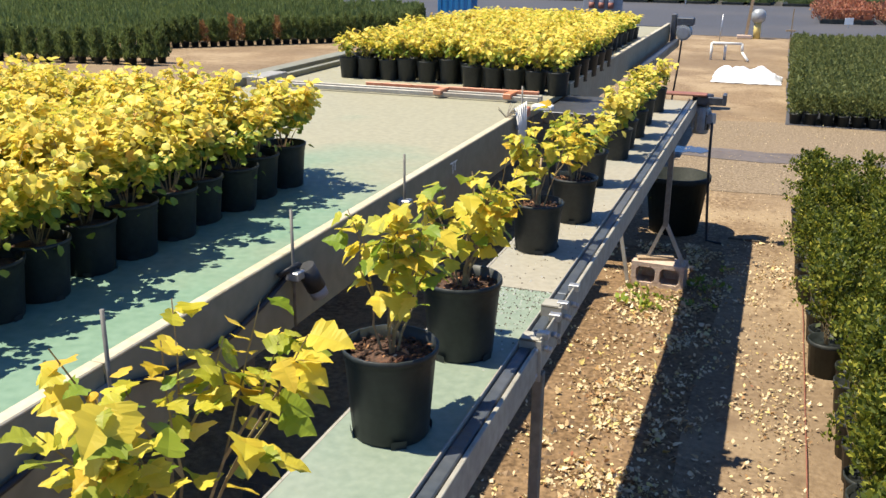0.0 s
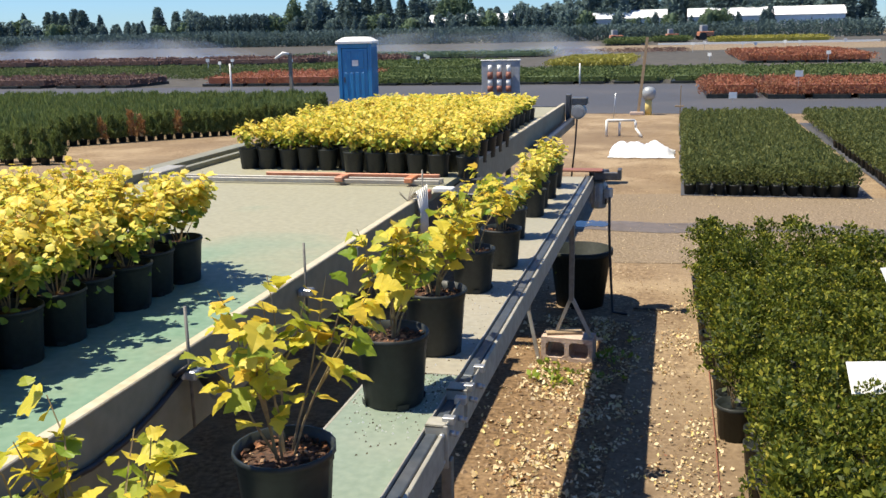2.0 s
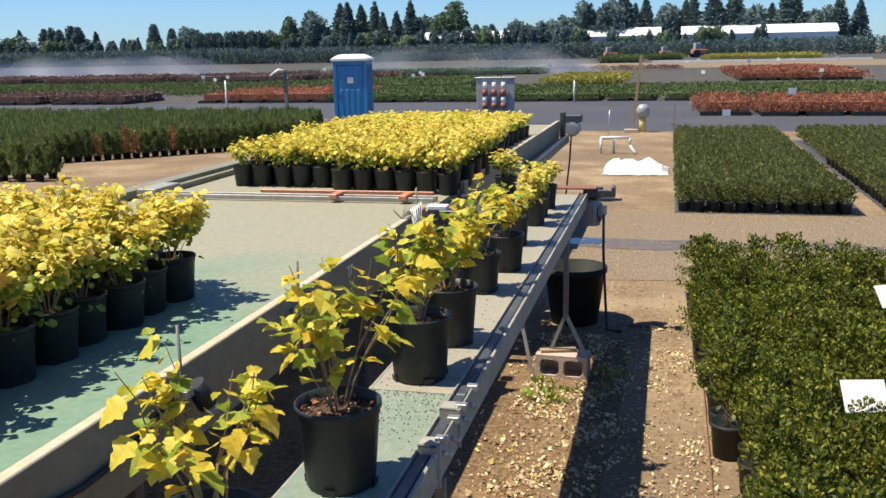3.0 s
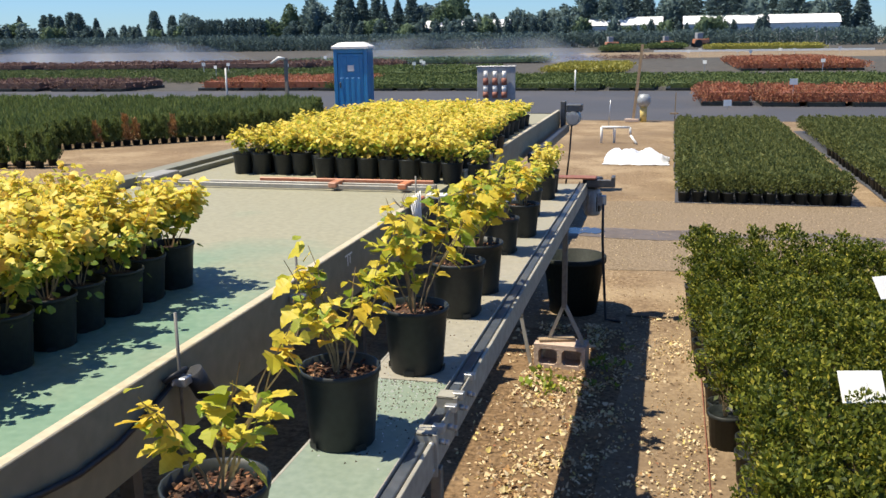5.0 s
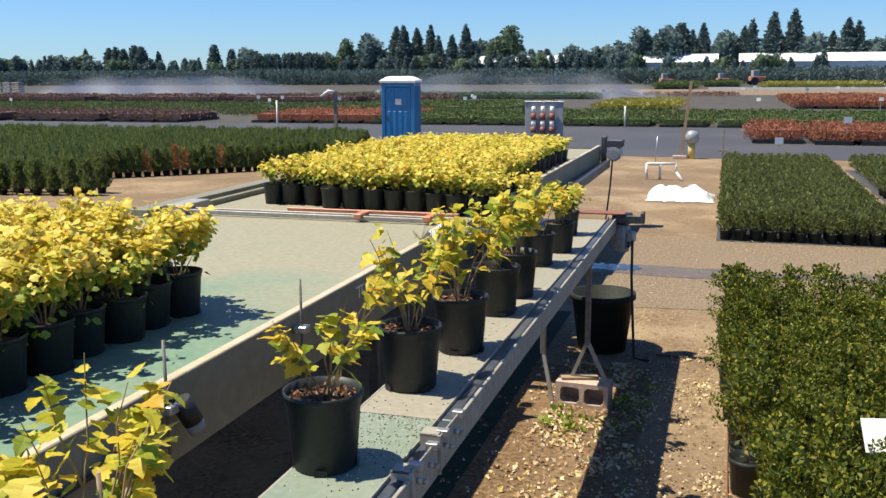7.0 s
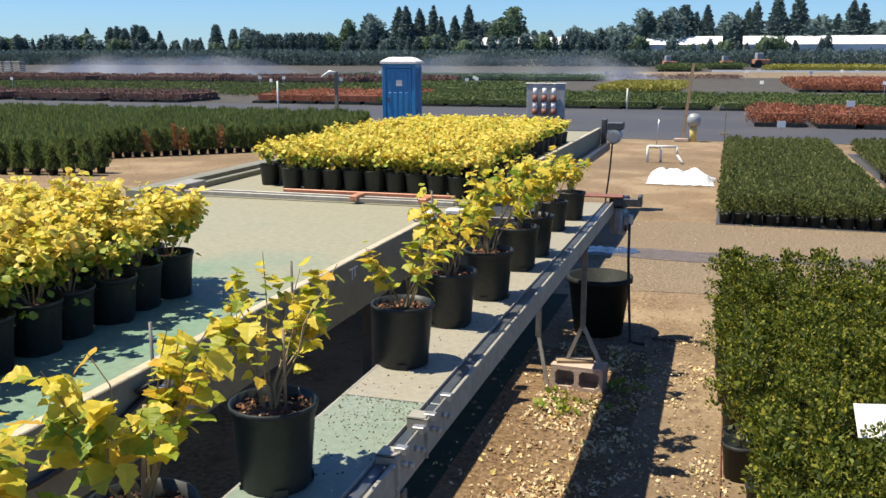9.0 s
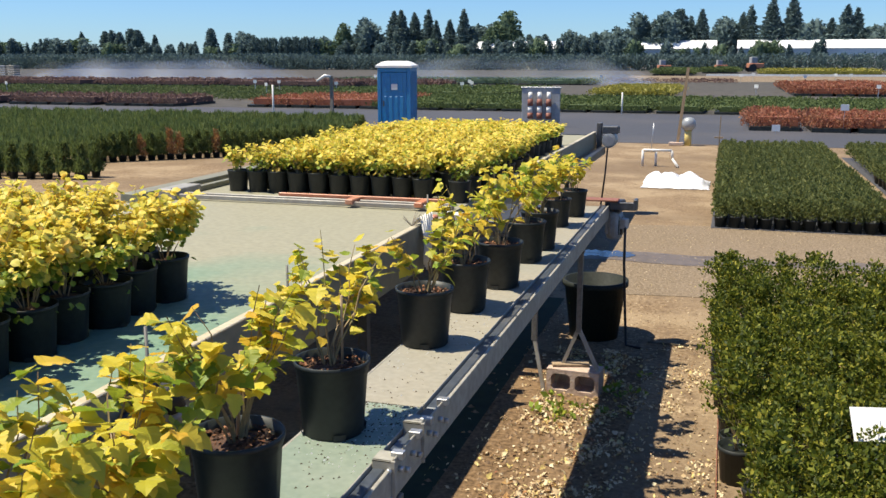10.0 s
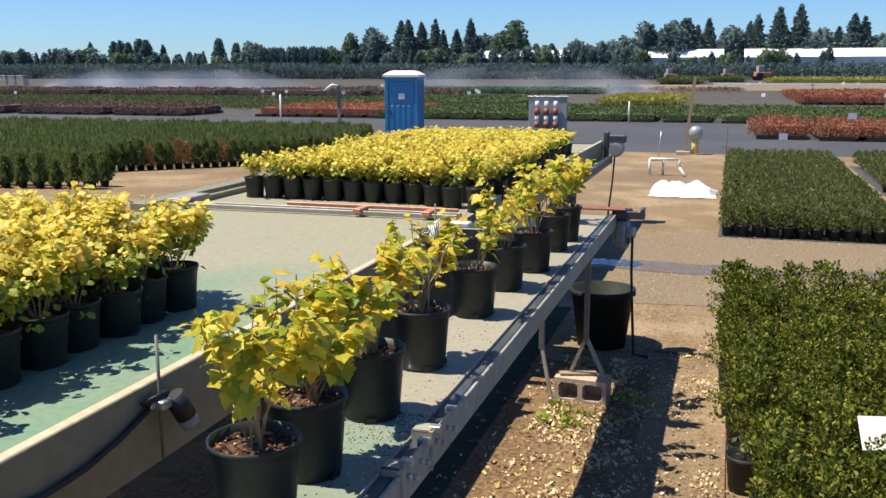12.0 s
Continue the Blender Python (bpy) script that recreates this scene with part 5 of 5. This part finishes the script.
for k in range(9):
    bm = bm_new()
    a = rr.uniform(0, 6.28)
    tube(bm, [(WALL_X - 0.04, 6.25, WALL_TOP), (WALL_X - 0.04 + 0.07 * math.cos(a), 6.25 + 0.07 * math.sin(a), WALL_TOP + rr.uniform(0.03, 0.1))], [0.005, 0.002], 4)
    part("twig", bm, GREYWOOD, t)
bm = bm_new()
box(bm, WALL_X - 0.05, 6.56, WALL_TOP - 0.05, WALL_X + 0.03, 6.66, WALL_TOP + 0.02, 0.008)
tagged(new("stop_block", mesh_of("stop_block", bm, ORANGE)), "worn orange stop block at the panel's end", "stop block")
bm = bm_new()
box(bm, -1.84, 6.98, DECK_Z + 0.004, -1.68, 7.08, DECK_Z + 0.04, 0.006)
tagged(new("transfer_plate", mesh_of("transfer_plate", bm, WHITEROOF)), "white plastic transfer plate between belt and deck", "plate")
bm = bm_new()
box(bm, -1.80, 7.2, BELT_Z - 0.10, -1.11, 8.12, BELT_Z - 0.002, 0.006)
structure("transfer_bed", bm, DARKSTEEL, "steel bridge from the belt to the deck", "bridge")
t = thing("chalk_mark", "white scrawled mark on the side panel", "marking")
for k, (dy, dz, ly, lz) in enumerate(((0, 0, 0.12, 0.008), (0.04, -0.06, 0.008, 0.06), (0.08, -0.05, 0.008, 0.05))):
    bm = bm_new()
    box(bm, WALL_X, 4.95 + dy, WALL_TOP - 0.06 + dz, WALL_X + 0.002, 4.95 + dy + ly, WALL_TOP - 0.06 + dz + lz)
    part("stroke", bm, WHITEROOF, t)

# ---------------------------------------------------------------- under and beside the belt
t = thing("cinder_block", "pinkish-grey hollow concrete block on the earth", "concrete block", "", pose(-0.70, 6.42, 0, 0, 0, -4) @ Matrix.Scale(0.92, 4))
bm = bm_new()
outer = [(-0.20, 0.0), (0.20, 0.0), (0.20, 0.195), (-0.20, 0.195)]
cells = []
for x0, x1 in ((-0.165, -0.018), (0.018, 0.165)):
    z0, z1, c = 0.035, 0.16, 0.022
    cells.append([(x0 + c, z0), (x1 - c, z0), (x1, z0 + c), (x1, z1 - c), (x1 - c, z1), (x0 + c, z1), (x0, z1 - c), (x0, z0 + c)])
fronts, rears, edges = [], [], []
for k, ring in enumerate([outer] + cells):
    vs = [bm.verts.new((x, -0.09, z)) for x, z in ring]
    edges += [bm.edges.new((vs[i], vs[(i + 1) % len(vs)])) for i in range(len(vs))]
    fronts.append(vs)
    vs = [bm.verts.new((x, 0.10 if k == 0 else 0.07, z)) for x, z in ring]
    bm.faces.new(vs)
    rears.append(vs)
bmesh.ops.triangle_fill(bm, use_beauty=True, edges=edges)
for front, rear_ring in zip(fronts, rears):
    for i in range(len(front)):
        j = (i + 1) % len(front)
        bm.faces.new((front[i], front[j], rear_ring[j], rear_ring[i]))
bmesh.ops.recalc_face_normals(bm, faces=bm.faces)
part("shell", bm, CONCRETE, t)
t = thing("wood_offcut", "flat pale offcut of wood on the concrete block", "wood offcut", "", pose(-0.74, 6.46, 0.181, 0, 0, 15))
bm = bm_new()
box(bm, -0.13, -0.05, 0, 0.13, 0.05, 0.02, 0.004)
part("board", bm, WOOD, t)

t = thing("black_tub", "large black plastic tub full of clippings under the belt", "tub", "", pose(-0.76, 7.85, 0))
bm = bm_new()
lathe(bm, [(0.0, 0.01), (0.20, 0.0), (0.255, 0.44), (0.275, 0.445), (0.275, 0.49), (0.25, 0.49), (0.225, 0.27), (0.0, 0.28)], 28)
part("body", bm, TUBMAT, t)
part("cut_foliage", blade_mesh("cut_foliage", [(0.0, 0.0, 0.27, 1), (0.08, 0.05, 0.27, 1), (-0.08, -0.06, 0.27, 1)], LEAFGREEN, 16, 0.05, 0.13, 0.05, 0.3, 4), LEAFGREEN, t)
bm = bm_new()
tube(bm, [(-0.30, 7.72, 0.016), (-0.14, 7.70, 0.02), (0.02, 7.69, 0.016)], [0.008, 0.01, 0.006], 6)
tagged(new("stick", mesh_of("stick", bm, BARK)), "short dark stick lying on the earth", "stick")

t = thing("hanger_bracket", "galvanised hanger bracket from table to belt", "bracket")
bm = bm_new()
box(bm, -0.725, 2.74, 0.36, -0.69, 2.78, BELT_Z - 0.108, 0.003)
part("hanger", bm, DULLROD, t)
bm = bm_new()
box(bm, -1.95, 2.72, 0.30, -0.66, 2.80, 0.36, 0.004)
part("beam", bm, DARKSTEEL, t)
bm = bm_new()
tube(bm, [(-1.15, 2.35, 0.84), (-1.09, 2.35, 0.84)], 0.14, 24)
tagged(new("return_roller", mesh_of("return_roller", bm, GREYPANEL)), "grey round roller end under the belt edge", "roller")
# Mossy floor of the gap, with the table's shade painted into it.
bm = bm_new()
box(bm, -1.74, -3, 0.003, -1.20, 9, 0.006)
structure("mossy_strip", bm, SHADED_MOSS, "mossy strip, darkened for the gap's shade, beside the table", "moss")
bm = bm_new()
tube(bm, [(-0.62, 3.35, 0.02), (-0.40, 3.55, 0.02), (-0.22, 3.62, 0.02), (-0.02, 3.5, 0.02), (0.1, 3.3, 0.02)], 0.016, 8)
tagged(new("ground_hose", mesh_of("ground_hose", bm, GREYWOOD)), "dusty brown hose lying on the earth", "hose")
bm = bm_new()
tube(bm, [(0.27, 3.0 + 0.3 * k, 0.012 + 0.006 * math.sin(k * 2.0)) for k in range(16)], 0.003, 5)
tagged(new("marker_string", mesh_of("marker_string", bm, REDPAINT)), "thin reddish string along the box shrubs", "string")

# litter, clods, grit
rr = random.Random(77)
bm = bm_new()
for i in range(27000):
    u = rr.random()
    shape = "simple"
    if u < 0.6:
        x, y = rr.gauss(-0.62, 0.22), rr.uniform(2.4, 7.4)
        if noise.noise(Vector((x * 5, y * 3.4, 0))) + 0.5 * noise.noise(Vector((x * 13, y * 9, 4))) < 0.1 and rr.random() < 0.88:
            continue
        s = rr.uniform(0.014, 0.050) * rr.uniform(0.5, 1.0)
        shape = "lobed" if s > 0.034 else "simple"
    elif u < 0.78:
        x, y = rr.gauss(0.10, 0.16), rr.uniform(2.4, 8.0)
        if noise.noise(Vector((x * 3, y * 1.8, 7))) < 0.12 and rr.random() < 0.82:
            continue
        s = rr.uniform(0.008, 0.032)
    else:
        if rr.random() < 0.5:
            continue
        x, y = rr.uniform(-1.2, 3), rr.uniform(7.5, 14)
        s = rr.uniform(0.006, 0.017)
    add_leaf(bm, pose(x, y, 0.005 + rr.random() * 0.014, rr.uniform(-65, 65), rr.uniform(-55, 55), rr.uniform(0, 360)), s, s * rr.uniform(0.35, 0.9), shape)
tagged(new("leaf_litter", mesh_of("leaf_litter", bm, LITTER)), "dry yellow and brown leaf litter on the earth", "leaf litter", kind="stuff")
verts, faces = [], []
for i in range(4200):
    x, y = (rr.gauss(-0.5, 0.45), rr.uniform(2.6, 9.0)) if rr.random() < 0.75 else (rr.uniform(-1.3, 4), rr.uniform(8, 16))
    s = (0.004 + 0.024 * rr.random() ** 3) if x < -0.35 and y < 7.3 else 0.003 + 0.010 * rr.random() ** 4
    o = len(verts)
    for vx, vy, vz in ((1, 0, 0.1), (0, 1, 0), (-1, 0, 0.1), (0, -1, 0), (0.1, 0.1, 0.9)):
        verts.append((x + vx * s * rr.uniform(0.7, 1.3), y + vy * s * rr.uniform(0.7, 1.3), max(0.0, vz * s)))
    faces += [(o, o + 1, o + 4), (o + 1, o + 2, o + 4), (o + 2, o + 3, o + 4), (o + 3, o, o + 4)]
me = bpy.data.meshes.new("earth_clods")
me.from_pydata(verts, [], faces)
me.materials.append(CLOD)
tagged(new("earth_clods", me), "loose clods and pebbles on the bare earth", "clods", kind="stuff")
for name, material, label, count in (("dark_grit", SOIL, "dark crumbs of potting mix spilled on the belts", 380), ("spilled_grit", PERLITE, "pale grit spilled on the belts", 300)):
    verts, faces = [], []
    for i in range(count):
        y = 3.2 - abs(rr.gauss(0, 0.28)) if rr.random() < 0.75 else rr.uniform(3.24, 4.6)
        if rr.random() < 0.12:
            y = 3.205 + rr.uniform(0, 0.02)
        x = rr.uniform(-1.08, -0.785)
        s = rr.uniform(0.0015, 0.0052)
        top = BELT_Z if y < 3.222 else BELT_Z - 0.002
        o = len(verts)
        verts += [(x + s, y, top), (x - s * 0.5, y + s, top), (x - s * 0.5, y - s, top), (x, y, top + s)]
        faces += [(o, o + 1, o + 3), (o + 1, o + 2, o + 3), (o + 2, o, o + 3)]
    me = bpy.data.meshes.new(name)
    me.from_pydata(verts, [], faces)
    me.materials.append(material)
    tagged(new(name, me), label, "grit", kind="stuff")
tagged(new("weeds", blade_mesh("weeds", [(rr.gauss(-0.72, 0.13), rr.gauss(6.0, 0.14), 0, rr.uniform(0.5, 1.1)) for _ in range(14)] + [(rr.gauss(-0.45, 0.1), rr.gauss(6.5, 0.25), 0, rr.uniform(0.4, 0.8)) for _ in range(18)], LEAFGREEN, 8, 0.04, 0.05, 0.06, 0.4, 9)),
       "small green weeds by the concrete block", "weeds", kind="stuff")

# irrigation spray drifting over the far beds
m_spray, nt_s, bs = shader("water_spray")
bs.inputs["Base Color"].default_value = (0.85, 0.87, 0.90, 1)
bs.inputs["Roughness"].default_value = 1.0
cl = nt_s.nodes.new("ShaderNodeBsdfTransparent")
mx = nt_s.nodes.new("ShaderNodeMixShader")
nz = ramp(nt_s, noise_tex(nt_s, 1.0, 4, stretch=(0.05, 0.05, 0.35)), [(0.35, (0.03, 0.03, 0.03)), (0.72, (0.27, 0.27, 0.27))])
co_s = nt_s.nodes.new("ShaderNodeTexCoord")
sep_s = nt_s.nodes.new("ShaderNodeSeparateXYZ")
nt_s.links.new(co_s.outputs["Object"], sep_s.inputs[0])
thin = nt_s.nodes.new("ShaderNodeMapRange")
thin.inputs["From Min"].default_value, thin.inputs["From Max"].default_value = 0.3, 2.7
thin.inputs["To Min"].default_value, thin.inputs["To Max"].default_value = 1.0, 0.12
nt_s.links.new(sep_s.outputs["Z"], thin.inputs[0])
nt_s.links.new(mix(nt_s, 1.0, nz, thin.outputs[0], "MULTIPLY"), mx.inputs[0])
nt_s.links.new(cl.outputs[0], mx.inputs[1])
nt_s.links.new(bs.outputs[0], mx.inputs[2])
nt_s.links.new(mx.outputs[0], nt_s.nodes["Material Output"].inputs["Surface"])
rr = random.Random(55)
for x0, x1, y, h in ((-82, -46, 92, 2.9), (-37, -6.5, 92, 2.9)):
    bm = bm_new()
    for k in range(7):
        a, b = x0 + rr.uniform(0, 3), x1 - rr.uniform(0, 2)
        yy, hh, wave = y + 1.6 * k, h * rr.uniform(0.75, 1.05), rr.uniform(0, 6)
        m = 60
        top = [bm.verts.new((a + (b - a) * i / m, yy + 0.5 * math.sin(0.4 * i + wave), 0.05 + hh * min(1.0, 5 * i / m + 0.1, 5 * (m - i) / m + 0.1) * (0.9 + 0.1 * math.sin(0.27 * i + wave)))) for i in range(m + 1)]
        low = [bm.verts.new((a + (b - a) * i / m, yy + 0.5 * math.sin(0.4 * i + wave), 0.03)) for i in range(m + 1)]
        for i in range(m):
            bm.faces.new((low[i], low[i + 1], top[i + 1], top[i]))
    tagged(new("irrigation_spray", mesh_of("irrigation_spray", bm, m_spray)), "thin white veil of irrigation spray over far beds", "water spray", kind="stuff")


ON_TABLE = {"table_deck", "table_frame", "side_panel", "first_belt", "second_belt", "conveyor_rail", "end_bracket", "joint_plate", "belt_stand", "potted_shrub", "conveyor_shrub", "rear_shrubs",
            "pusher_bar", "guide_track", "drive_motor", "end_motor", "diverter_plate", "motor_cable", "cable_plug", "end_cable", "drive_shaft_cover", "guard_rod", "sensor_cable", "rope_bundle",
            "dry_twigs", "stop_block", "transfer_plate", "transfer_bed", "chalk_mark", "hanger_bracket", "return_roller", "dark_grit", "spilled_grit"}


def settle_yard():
    """Scales the yard about the camera's viewpoint to fit the view, down to YARD_Z."""
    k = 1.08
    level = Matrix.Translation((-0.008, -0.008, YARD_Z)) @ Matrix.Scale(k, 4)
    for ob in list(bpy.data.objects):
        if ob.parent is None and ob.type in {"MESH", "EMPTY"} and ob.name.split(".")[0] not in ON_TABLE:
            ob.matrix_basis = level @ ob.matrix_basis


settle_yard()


def motions():
    for p, c, k, turn, off in riders:
        walk(p, [(t, traffic_pose(c, k, t, turn, off)) for t in SAMPLES])
    for p, x, y, turn in block:
        walk(p, [(t, pose(x, y + s, DECK_Z, 0, 0, turn)) for t, s in SHIFT])
    walk(REAR, [(t, pose(0, s, 0)) for t, s in SHIFT])
    walk(BAR, [(t, pose(0, s, 0)) for t, s in BAR_Y])


motions()
